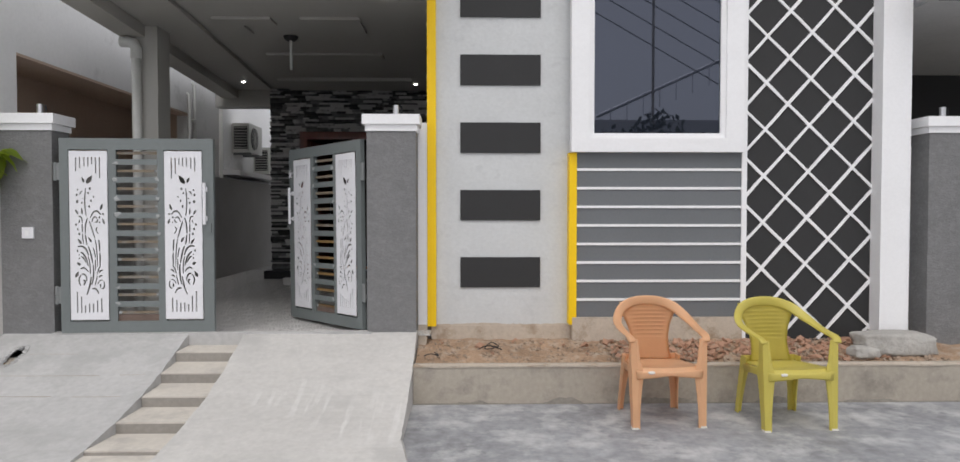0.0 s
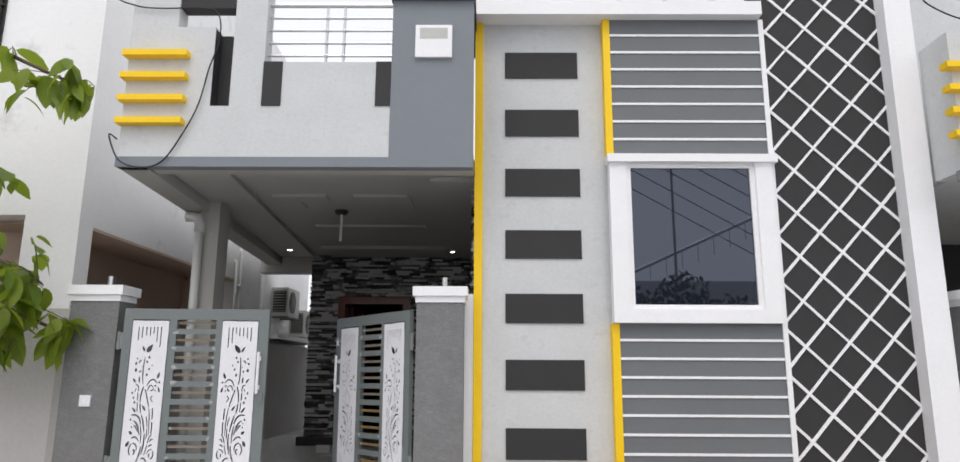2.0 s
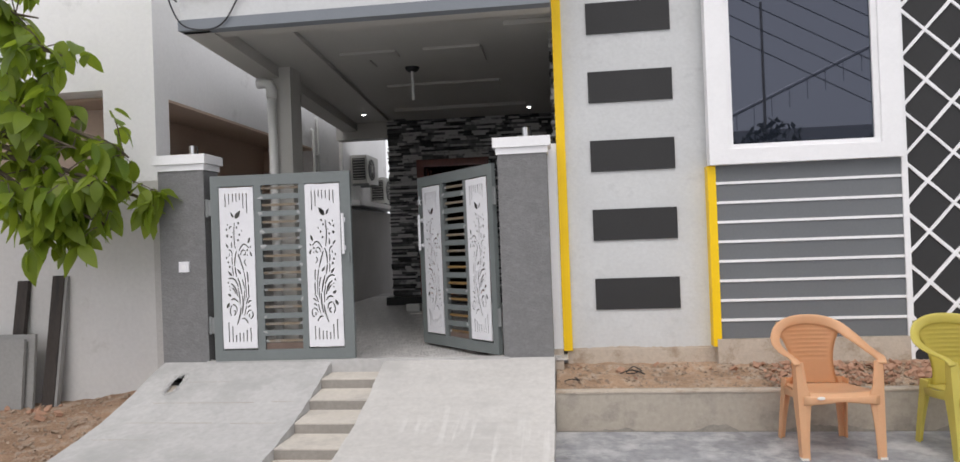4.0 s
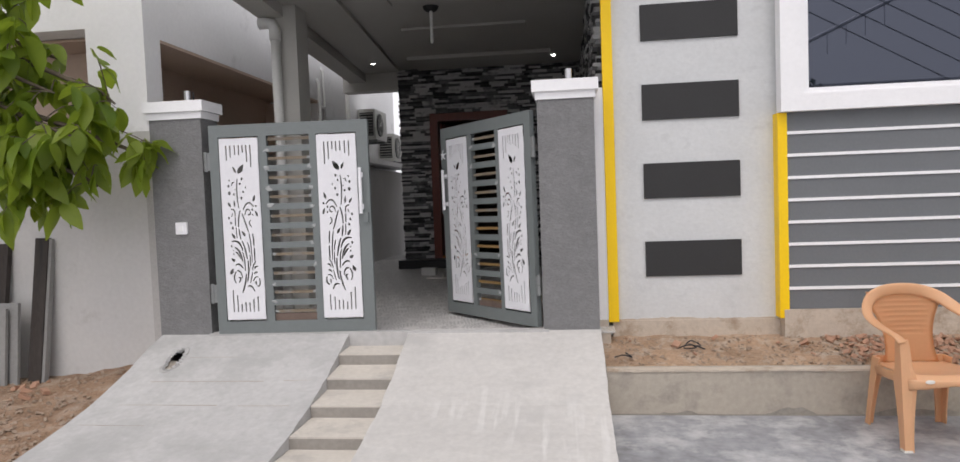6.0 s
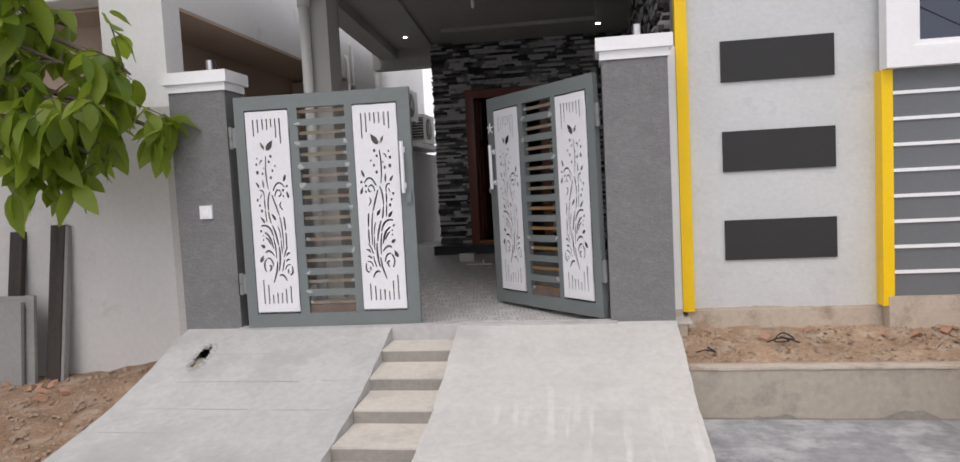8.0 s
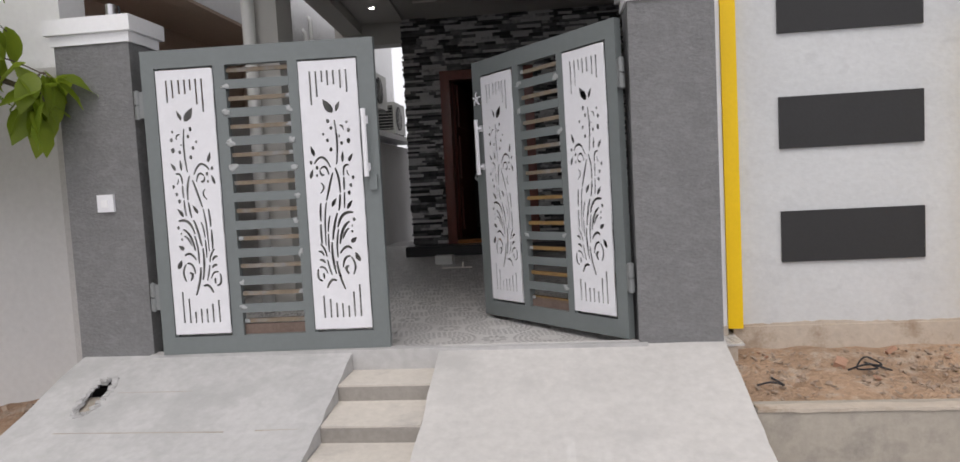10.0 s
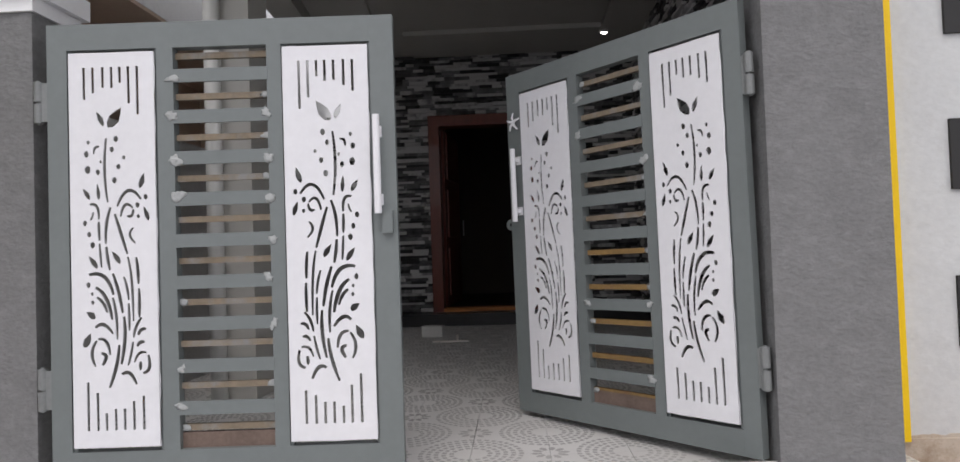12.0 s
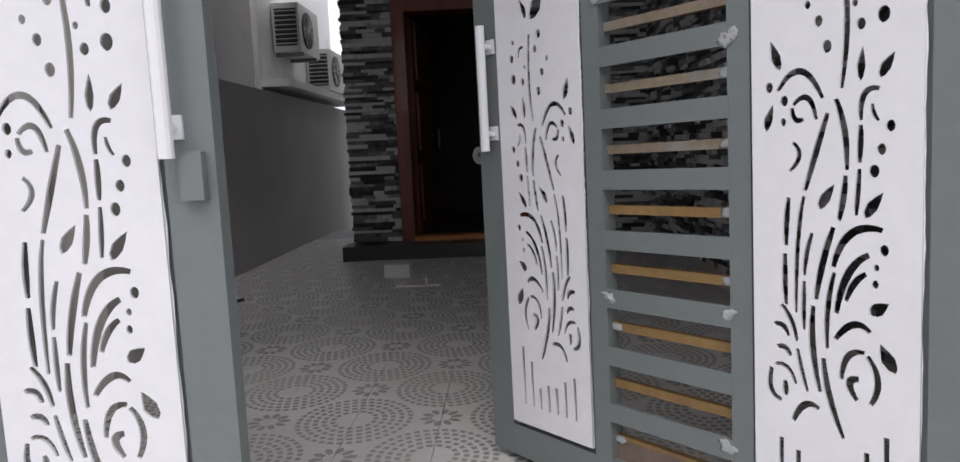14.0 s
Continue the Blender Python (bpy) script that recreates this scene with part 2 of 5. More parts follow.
def floor_tile_material():
    """Grey parking tile: pale dashed rings round staggered centres."""
    m = bpy.data.materials.new("ring_pattern_tile")
    m.use_nodes = True
    t = m.node_tree
    n, l = t.nodes, t.links
    b = n["Principled BSDF"]
    def op(kind, a, c=None, d=None):
        q = n.new("ShaderNodeMath")
        q.operation = kind
        for i, v in enumerate((a, c, d)):
            if v is None:
                continue
            if isinstance(v, (int, float)):
                q.inputs[i].default_value = v
            else:
                l.new(v, q.inputs[i])
        return q.outputs[0]
    g = n.new("ShaderNodeNewGeometry")
    sp = n.new("ShaderNodeSeparateXYZ")
    l.new(g.outputs["Position"], sp.inputs[0])
    cell = TS * 2
    def polar(ox, oy):
        x = op("MULTIPLY_ADD", sp.outputs[0], 1 / cell, ox - TX / cell)
        y = op("MULTIPLY_ADD", sp.outputs[1], 1 / cell, oy - TY / cell)
        x = op("MULTIPLY", op("SUBTRACT", op("FRACT", x), 0.5), cell)
        y = op("MULTIPLY", op("SUBTRACT", op("FRACT", y), 0.5), cell)
        r = op("SQRT", op("ADD", op("MULTIPLY", x, x), op("MULTIPLY", y, y)))
        return r, op("ARCTAN2", y, x)
    def rings(r, ang):
        """Five rings of dashes, more of them the wider the ring."""
        k = op("DIVIDE", op("SUBTRACT", r, 0.062), 0.031)
        kf = op("FLOOR", k)
        band = op("LESS_THAN", op("ABSOLUTE", op("SUBTRACT", op("FRACT", k), 0.5)), 0.29)
        count = op("MULTIPLY_ADD", kf, 6.0, 15.0)
        dash = op("GREATER_THAN", op("SINE", op("MULTIPLY_ADD", ang, count, op("MULTIPLY", kf, 1.9))), -0.45)
        inside = op("MULTIPLY", op("GREATER_THAN", r, 0.064), op("LESS_THAN", r, 0.062 + 5 * 0.031))
        return op("MULTIPLY", op("MULTIPLY", band, dash), inside)
    def rosette(r, ang):
        """A ring of short dark petals round a pale heart."""
        petal = op("GREATER_THAN", op("SINE", op("MULTIPLY", ang, 10.0)), -0.6)
        edge = op("MULTIPLY_ADD", op("SINE", op("MULTIPLY", ang, 10.0)), 0.010, 0.068)
        return op("MULTIPLY", petal, op("MULTIPLY", op("GREATER_THAN", r, 0.034), op("LESS_THAN", r, edge)))
    dark = op("ADD", op("ADD", rings(*polar(0.5, 0.5)), rings(*polar(0.0, 0.0))),
              op("ADD", rosette(*polar(0.5, 0.0)), rosette(*polar(0.0, 0.5))))
    nz = n.new("ShaderNodeTexNoise")
    nz.inputs["Scale"].default_value = 1.1
    nz.inputs["Detail"].default_value = 6
    l.new(g.outputs["Position"], nz.inputs["Vector"])
    mix = n.new("ShaderNodeMix")
    mix.data_type = "RGBA"
    mix.inputs["A"].default_value = (0.74, 0.735, 0.725, 1)
    mix.inputs["B"].default_value = (0.18, 0.18, 0.18, 1)
    l.new(dark, mix.inputs["Factor"])
    dust = n.new("ShaderNodeMix")
    dust.data_type = "RGBA"
    thick = n.new("ShaderNodeMapRange")
    thick.inputs["From Min"].default_value, thick.inputs["From Max"].default_value = 0.36, 0.64
    thick.inputs["To Min"].default_value, thick.inputs["To Max"].default_value = 0.12, 0.72
    l.new(nz.outputs["Fac"], thick.inputs["Value"])
    l.new(thick.outputs[0], dust.inputs["Factor"])
    l.new(mix.outputs["Result"], dust.inputs["A"])
    dust.inputs["B"].default_value = (0.52, 0.50, 0.48, 1)
    l.new(dust.outputs["Result"], b.inputs["Base Color"])
    b.inputs["Roughness"].default_value = 0.42
    return m


TS, TX, TY = 0.315, -1.89, 6.085
M_FLOOR = floor_tile_material()


# ---- mesh helpers ----
def box(bm, x0, x1, y0, y1, z0, z1, m=None):
    vs = [bm.verts.new((x, y, z)) for z in (z0, z1) for x, y in ((x0, y0), (x1, y0), (x1, y1), (x0, y1))]
    if m is not None:
        for v in vs:
            v.co = m @ v.co
    for f in ((3, 2, 1, 0), (4, 5, 6, 7), (0, 1, 5, 4), (1, 2, 6, 5), (2, 3, 7, 6), (3, 0, 4, 7)):
        bm.faces.new([vs[i] for i in f])
    return vs


def tube(bm, points, radii, seg=12, caps=True):
    """A round tube through points, with a radius at each."""
    pts = [Vector(p) for p in points]
    if not isinstance(radii, (list, tuple)):
        radii = [radii] * len(pts)
    rings = []
    ref = Vector((0.0, 0.0, 1.0))
    for i, p in enumerate(pts):
        d = (pts[min(i + 1, len(pts) - 1)] - pts[max(i - 1, 0)]).normalized()
        a = d.cross(ref)
        if a.length < 0.05:
            a = d.cross(Vector((1.0, 0.0, 0.0)))
        a.normalize()
        c = d.cross(a)
        rings.append([bm.verts.new(p + (a * math.cos(2 * math.pi * k / seg) + c * math.sin(2 * math.pi * k / seg)) * radii[i]) for k in range(seg)])
    for r0, r1 in zip(rings, rings[1:]):
        for k in range(seg):
            bm.faces.new((r0[k], r0[(k + 1) % seg], r1[(k + 1) % seg], r1[k]))
    if caps:
        bm.faces.new(rings[0][::-1])
        bm.faces.new(rings[-1])
    return rings


def bevel(bm, w=0.006, seg=2):
    bmesh.ops.bevel(bm, geom=[e for e in bm.edges if len(e.link_faces) == 2 and e.calc_face_angle(0) > 0.6], offset=w, segments=seg, profile=0.6, affect="EDGES")
    return bm


def part(name, bm, material, parent=None, label="", smooth=False):
    bmesh.ops.recalc_face_normals(bm, faces=bm.faces)
    me = bpy.data.meshes.new(name)
    bm.to_mesh(me)
    bm.free()
    if smooth:
        for p in me.polygons:
            p.use_smooth = True
    me.materials.append(material)
    ob = new(name, me)
    if parent is not None:
        ob.parent = parent
    if label:
        tagged(ob, label)
    return ob


def boxes(name, material, rows, parent=None, label="", bev=0.0):
    bm = bmesh.new()
    for r in rows:
        box(bm, *r)
    if bev:
        bevel(bm, bev)
    return part(name, bm, material, parent, label)


def thing(name, label, category, m=None, group="", kind=""):
    ob = new(name)
    ob.empty_display_size = 0.1
    if m is not None:
        ob.matrix_basis = m
    return tagged(ob, label, category, group, kind)


def structure(ob, label, category=""):
    return tagged(ob, label, category, "", "structure")


# ---- ground ----
FLOOR_Z = 0.45
bm = bmesh.new()
bmesh.ops.create_grid(bm, x_segments=2, y_segments=2, size=150)
for v in bm.verts:
    v.co.z = 0.0
structure(part("road", bm, M_ROAD), "grey stained concrete road surface with pale patches", "road")

PROFILE = [(5.80, 0.49), (5.475, 0.38), (5.20, 0.272), (4.88, 0.176), (4.51, 0.101), (4.15, 0.045), (3.80, 0.012)]


def ramp_z(y):
    if y >= PROFILE[0][0]:
        return PROFILE[0][1]
    for (ya, za), (yb, zb) in zip(PROFILE, PROFILE[1:]):
        if y >= yb:
            return zb + (za - zb) * (y - yb) / (ya - yb)
    return 0.012


def ramp_half(name, xs, material, hole=None):
    """One side of the sloping drive, a closed slab down to the ground."""
    bm = bmesh.new()
    ys = [5.80 - 2.0 * i / 24 for i in range(25)]
    top = [[bm.verts.new((x + random.uniform(-1, 1) * 0.004, y, ramp_z(y) + random.uniform(-1, 1) * 0.002)) for x in xs] for y in ys]
    low = [[bm.verts.new((x, y, -0.05)) for x in xs] for y in ys]
    for i in range(24):
        for k in range(len(xs) - 1):
            if hole and hole(0.5 * (xs[k] + xs[k + 1]), 0.5 * (ys[i] + ys[i + 1])):
                continue
            bm.faces.new((top[i][k], top[i][k + 1], top[i + 1][k + 1], top[i + 1][k]))
        bm.faces.new((top[i][0], top[i + 1][0], low[i + 1][0], low[i][0]))
        bm.faces.new((top[i][-1], low[i][-1], low[i + 1][-1], top[i + 1][-1]))
    for k in range(len(xs) - 1):
        bm.faces.new((top[-1][k], top[-1][k + 1], low[-1][k + 1], low[-1][k]))
    return part(name, bm, material, drive)


drive = structure(thing("drive", "", ""), "pale concrete entrance ramp with central steps", "ramp")
XL, XR = -3.86, -0.375
ramp_half("ramp_side", [XL, -3.68, -3.60, -3.52, -3.42, -3.2, -2.8, -2.305], M_CONC, hole=lambda x, y: -3.60 < x < -3.52 and 5.3 < y < 5.52)
ramp_half("ramp_side", [-1.835, -1.5, -1.0, -0.6, XR], M_CONC2)
# black slab below the gap stands in for the hole's unlit depth
boxes("drain_hole", M_BLACK, [(-3.70, -3.36, 5.20, 5.58, 0.14, 0.18)], drive, "drain hole through the ramp, its shade a black slab")
bm = bmesh.new()
throat = [bm.verts.new(p) for p in ((-3.63, 5.25, ramp_z(5.25) - 0.012), (-3.50, 5.25, ramp_z(5.25) - 0.012), (-3.545, 5.40, 0.29), (-3.59, 5.50, 0.33), (-3.62, 5.46, 0.34))]
bm.faces.new(throat)
part("throat", bm, M_KERB, drive, "worn grey throat of the drain")
rim = bmesh.new()
rr = random.Random(4)
for k in range(34):
    a = 2 * math.pi * k / 34
    x, y = -3.56 + 0.052 * math.cos(a) * (1 + 0.25 * rr.random()), 5.425 + 0.135 * math.sin(a) * (1 + 0.12 * rr.random())
    m = Matrix.Translation((x, y, ramp_z(y) - 0.002)) @ Euler((rr.uniform(-0.4, 0.4), rr.uniform(-0.4, 0.4), rr.uniform(0, 6.28))).to_matrix().to_4x4()
    w = rr.uniform(0.012, 0.024)
    box(rim, -w, w, -w * 0.7, w * 0.7, -0.012, 0.006, m)
part("rim", rim, M_CONC, drive, "broken concrete rim of the drain hole")
for x0, x1, y in ((-3.45, -3.05, 5.44), (-3.6, -2.75, 5.16), (-2.6, -2.33, 5.17), (-3.7, -2.95, 4.88), (-2.8, -2.45, 4.87), (-3.75, -3.3, 4.62)):
    bm = bmesh.new()
    box(bm, x0, x1, y - 0.002, y + 0.002, ramp_z(y) - 0.01, ramp_z(y) + 0.002)
    for v in bm.verts:
        v.co.y += 0.012 * noise.noise((v.co.x * 4, y, 0))
    part("joint_line", bm, M_KERB, drive)
# low mortar fillet along the ramp's outer foot
bm = bmesh.new()
a = [bm.verts.new(p) for p in ((XR - 0.01, 4.3, 0.06), (XR - 0.01, 3.8, 0.015), (-0.28, 3.8, 0.004), (XR + 0.02, 4.3, 0.004))]
bm.faces.new(a)
part("fillet", bm, M_CONC2, drive)
nose = [(5.80, 0.49), (5.475, 0.38), (5.20, 0.272), (4.88, 0.176), (4.51, 0.101), (4.12, 0.045), (3.85, 0.02)]
for (y0, z0), (y1, z1) in zip(nose, nose[1:]):
    foot = max(0.012, z0 - (0.11 if y0 > 5.7 else 0.08))
    bm = bmesh.new()
    for v in box(bm, -2.302, -1.838, y1, y0 + 0.02, -0.04, 0.0):
        if v.co.z > -0.01:
            v.co.z = foot if v.co.y > y0 else z1 - 0.004
    bevel(bm, 0.007)
    part("step", bm, M_STEP, drive, "cream plastered step with a sloping tread")
    boxes("riser", M_RISER, [(-2.302, -1.838, y0 - 0.007, y0 + 0.005, foot - 0.03, z0 - 0.014)], drive, "grey cement riser with its shade in the colour")

# kerb and the raised soil strip behind it
bm = bmesh.new()
box(bm, XR + 0.004, 12.0, 5.24, 5.36, -0.05, 0.30)
bevel(bm, 0.012)
kerb = structure(part("kerb", bm, M_KERB), "rough brown-grey concrete kerb wall", "kerb")
# uneven pale strip colours in the sky-lit kerb top; dark splash spalls along its foot
bm = bmesh.new()
prev = None
for k in range(161):
    x = XR + 0.006 + 5.4 * k / 160
    d = 0.005 + 0.008 * noise.noise((x * 3.1, 0, 2)) + 0.006 * noise.noise((x * 14, 0, 5))
    ring = [bm.verts.new(p) for p in ((x, 5.232, 0.298 - max(0.004, d)), (x, 5.232, 0.306), (x, 5.30 + 0.02 * noise.noise((x * 5, 1, 0)), 0.308), (x, 5.30, 0.294))]
    if prev:
        for q in range(4):
            bm.faces.new((prev[q], prev[(q + 1) % 4], ring[(q + 1) % 4], ring[q]))
    prev = ring
part("mortar_cap", bm, M_PLINTH, kerb, "pale strip put in for the sky-lit kerb top")


def ragged(x0, x1, y, z_low, z_high, rough, seed, step=0.02, taper=0.0):
    """A thin upright skin with an uneven upper edge."""
    bm = bmesh.new()
    n = max(4, int((x1 - x0) / step))
    prev = None
    for k in range(n + 1):
        x = x0 + (x1 - x0) * k / n
        z = z_high + rough * (noise.noise((x * 2.3, seed, 0)) + 0.5 * noise.noise((x * 9, seed, 3)) + 0.3 * noise.noise((x * 31, seed, 7)))
        if taper:
            z = z_low + (z - z_low) * min(1.0, k / n / taper, (1 - k / n) / taper)
        pair = [bm.verts.new((x, y, z_low)), bm.verts.new((x, y, max(z_low + 0.002, z))), bm.verts.new((x, y + 0.004, max(z_low + 0.002, z))), bm.verts.new((x, y + 0.004, z_low))]
        if prev:
            for q in range(4):
                bm.faces.new((prev[q], prev[(q + 1) % 4], pair[(q + 1) % 4], pair[q]))
        prev = pair
    return bm


for k, (x0, x1, h) in enumerate(((-0.1, 0.25, 0.03), (0.62, 0.98, 0.05), (1.25, 1.95, 0.045), (2.3, 2.7, 0.035), (3.0, 3.5, 0.045))):
    part("damp_patch", ragged(x0, x1, 5.2375, 0.0, h, 0.03, k + 3.3, 0.012, 0.3), M_DAMP_SHADE, kerb, "dark damp patch on the kerb foot")
# contact shadow between kerb and road, put in as a thin dark skin
part("foot_seam", ragged(XR + 0.006, 5.4, 5.234, -0.01, 0.008, 0.004, 1.7), M_DAMP_SHADE, kerb, "contact shade put in as a dark kerb foot strip")


def soil_sheet(name, x0, x1, y0, y1, nx, ny, height, label, material):
    bm = bmesh.new()
    g = []
    for j in range(ny + 1):
        row = []
        for i in range(nx + 1):
            x, y = x0 + (x1 - x0) * i / nx, y0 + (y1 - y0) * j / ny
            z = height(x, y) + 0.03 * noise.noise((x * 5, y * 5, 1)) + 0.012 * noise.noise((x * 19, y * 19, 4))
            row.append(bm.verts.new((x, y, z)))
        g.append(row)
    for j in range(ny):
        for i in range(nx):
            bm.faces.new((g[j][i], g[j][i + 1], g[j + 1][i + 1], g[j + 1][i]))
    return structure(part(name, bm, material, smooth=True), label, "soil")


soil_sheet("soil_strip", XR + 0.01, 8.0, 5.34, 6.1, 160, 16, lambda x, y: 0.285 + 0.08 * min(1, max(0, (y - 5.36) / 0.5)), "reddish brown soil strewn with rubble", M_SOIL)
def mound(x, y):
    side = min(1.0, max(0.0, (y - 4.75) / 1.2))
    far = min(1.0, max(0.0, (x + 5.0) / 1.1))
    return 0.005 + 0.035 * side + 0.15 * side * far
soil_sheet("soil_mound", -9.0, XL + 0.012, 3.5, 6.05, 90, 44, lambda x, y: mound(x, y) + 0.03 * min(1.0, max(0.0, (y - 3.5) / 0.4)), "brown soil heap beside the ramp", M_MOUND)

# ---- front wall: grey panel bay ----
ZT = 5.02
west = structure(thing("wall_panel_bay", "", ""), "light grey textured facade bay with dark tiles", "wall")
boxes("panel", M_PANEL, [(-0.27, 1.0, 6.06, 6.30, 0.49, ZT)], west)
bm = bmesh.new()
box(bm, -0.268, 1.0, 6.045, 6.30, -0.05, 0.488)
bevel(bm, 0.01)
part("plinth", bm, M_PLINTH, west, "raw cement plinth")
part("paint_edge", ragged(-0.218, 0.952, 6.0555, 0.487, 0.50, 0.022, 5.1), M_PLINTH, west, "ragged lower edge of the paint")
for k in range(7):
    bm = bmesh.new()
    zz = 0.831 + 0.602 * k
    box(bm, -0.006, 0.711, 6.046, 6.064, zz, zz + 0.271)
    bevel(bm, 0.003, 1)
    part("dark_tile", bm, M_TILE, west, "charcoal rectangular wall tile")
bm = bmesh.new()
box(bm, -0.30, -0.222, 6.02, 6.10, 0.484, ZT)
bevel(bm, 0.005)
part("yellow_strip", bm, M_YELLOW, west, "bright yellow vertical strip")
boxes("plinth", M_PLINTH, [(-0.383, -0.302, 6.02, 6.128, 0.2, 0.498), (-0.372, -0.30, 5.83, 6.019, 0.2, 0.435)], west, "raw cement plinth")
boxes("white_return", M_WHITE, [(-0.383, -0.302, 6.03, 6.12, 0.50, 2.30)], west)

# ---- front wall: striped window bay ----
bay = structure(thing("wall_window_bay", "", ""), "mid grey facade bay with white lines", "wall")
WX0, WX1, WZ0, WZ1 = 1.122, 2.325, 2.158, 3.522
boxes("wall_face", M_BAND, [(1.0, WX0, 5.96, 6.30, 0.575, ZT), (WX1, 2.52, 5.96, 6.30, 0.575, ZT),
                            (WX0, WX1, 5.96, 6.30, 0.575, WZ0), (WX0, WX1, 5.96, 6.30, WZ1, ZT)], bay)
bm = bmesh.new()
box(bm, 0.985, 2.50, 5.935, 6.30, -0.05, 0.573)
bevel(bm, 0.012)
part("plinth", bm, M_PLINTH, bay, "raw cement plinth")
for k in range(8):
    zz = 0.731 + 0.1644 * k
    boxes("white_line", M_WHITE, [(1.02, 2.49, 5.949, 5.97, zz - 0.011, zz + 0.011)], bay, "thin white horizontal line")
for k in range(7):
    zz = 3.78 + 0.1785 * k
    boxes("white_line", M_WHITE, [(1.02, 2.49, 5.949, 5.97, zz - 0.011, zz + 0.011)], bay, "thin white horizontal line")
for z0, z1 in ((0.51, 2.03), (3.60, ZT)):
    bm = bmesh.new()
    box(bm, 0.955, 1.022, 5.945, 6.07, z0, z1)
    bevel(bm, 0.005)
    part("yellow_strip", bm, M_YELLOW, bay, "bright yellow vertical strip")
boxes("white_edge", M_WHITE, [(2.49, 2.535, 5.945, 5.98, 0.36, ZT)], bay)

window = structure(thing("window_1", "", ""), "white framed window with dark tinted glass", "window")
bm = bmesh.new()
for r in ((0.965, WX0, 2.033, 3.53), (WX1, 2.485, 2.033, 3.53), (WX0, WX1, 2.033, WZ0), (WX0, WX1, WZ1, 3.535)):
    box(bm, r[0], r[1], 5.885, 6.0, r[2], r[3])
part("window_frame", bm, M_WHITE, window, "broad white plaster surround")
bm = bmesh.new()
box(bm, 0.945, 2.53, 5.85, 5.99, 3.528, 3.605)
bevel(bm, 0.006)
part("window_hood", bm, M_WHITE, window, "white projecting ledge above")
bm = bmesh.new()
for r in ((WX0, WX0 + 0.045, WZ0, WZ1), (WX1 - 0.045, WX1, WZ0, WZ1), (WX0 + 0.045, WX1 - 0.045, WZ0, WZ0 + 0.04), (WX0 + 0.045, WX1 - 0.045, WZ1 - 0.04, WZ1)):
    box(bm, r[0], r[1], 5.91, 5.955, r[2], r[3])
bevel(bm, 0.004, 1)
part("sash", bm, M_WHITE, window, "slim white sash")
boxes("pane", M_GLASS, [(WX0 + 0.04, WX1 - 0.04, 5.932, 5.938, WZ0 + 0.035, WZ1 - 0.035)], window, "dark reflective glass pane")

# parapet band above both bays
bm = bmesh.new()
box(bm, -0.30, 2.49, 5.84, 6.30, ZT, 5.16)
bevel(bm, 0.006)
par = structure(part("parapet_band", bm, M_WHITE), "white projecting parapet band with openings", "parapet")
for k in range(6):
    boxes("baluster", M_WHITE, [(-0.28 + 0.47 * k, -0.02 + 0.47 * k, 5.9, 6.1, 5.16, 5.42)], par)
boxes("parapet_top", M_WHITE, [(-0.30, 2.49, 5.86, 6.16, 5.42, 5.55)], par)

# ---- lattice bay ----
lat = structure(thing("wall_lattice_bay", "", ""), "charcoal facade bay with white diamond lattice", "wall")
LX0, LX1, LZ0, LZ1 = 2.535, 3.665, 0.36, 6.2
boxes("wall_face", M_TILE, [(LX0 - 0.02, LX1 + 0.02, 5.975, 6.30, -0.05, LZ1)], lat)


def lattice_bar(sl, z_mid, x_mid, y):
    """A diagonal strip of slope sl through (x_mid, z_mid), cut to the bay."""
    x0, x1 = LX0, LX1
    lo, hi = LZ0 + 0.02, LZ1 - 0.02
    za, zb = z_mid + sl * (x0 - x_mid), z_mid + sl * (x1 - x_mid)
    if sl > 0:
        if za < lo: x0 += (lo - za) / sl
        if zb > hi: x1 -= (zb - hi) / sl
    else:
        if za > hi: x0 += (hi - za) / sl
        if zb < lo: x1 -= (zb - lo) / sl
    if x1 - x0 < 0.03:
        return
    d = Vector((x1 - x0, 0, sl * (x1 - x0)))
    m = Matrix.Translation((x0, y, z_mid + sl * (x0 - x_mid))) @ Matrix.Rotation(-math.atan2(d.z, d.x), 4, "Y")
    bm = bmesh.new()
    n = 10
    rl = random.Random(int(z_mid * 1000) + (7 if sl > 0 else 0))
    w = [0.0125 + rl.uniform(-0.0022, 0.0022) for k in range(n + 1)]
    c = [rl.uniform(-0.0025, 0.0025) for k in range(n + 1)]
    rings = []
    for k in range(n + 1):
        u = -0.008 + (d.length + 0.016) * k / n
        rings.append([bm.verts.new(m @ Vector(p)) for p in ((u, 0, c[k] - w[k]), (u, 0, c[k] + w[k]), (u, 0.02, c[k] + w[k]), (u, 0.02, c[k] - w[k]))])
    for p, q in zip(rings, rings[1:]):
        for k in range(4):
            bm.faces.new((p[k], p[(k + 1) % 4], q[(k + 1) % 4], q[k]))
    bm.faces.new(rings[0])
    bm.faces.new(rings[-1][::-1])
    part("lattice_bar", bm, M_WHITE, lat, "white diagonal groove strip")


for k in range(-14, 16):
    lattice_bar(1.113, 3.064 - 0.403 * k, 2.717, 5.962)
    lattice_bar(-0.959, 3.064 - 0.4192 * k, 2.717, 5.9635)
bm = bmesh.new()
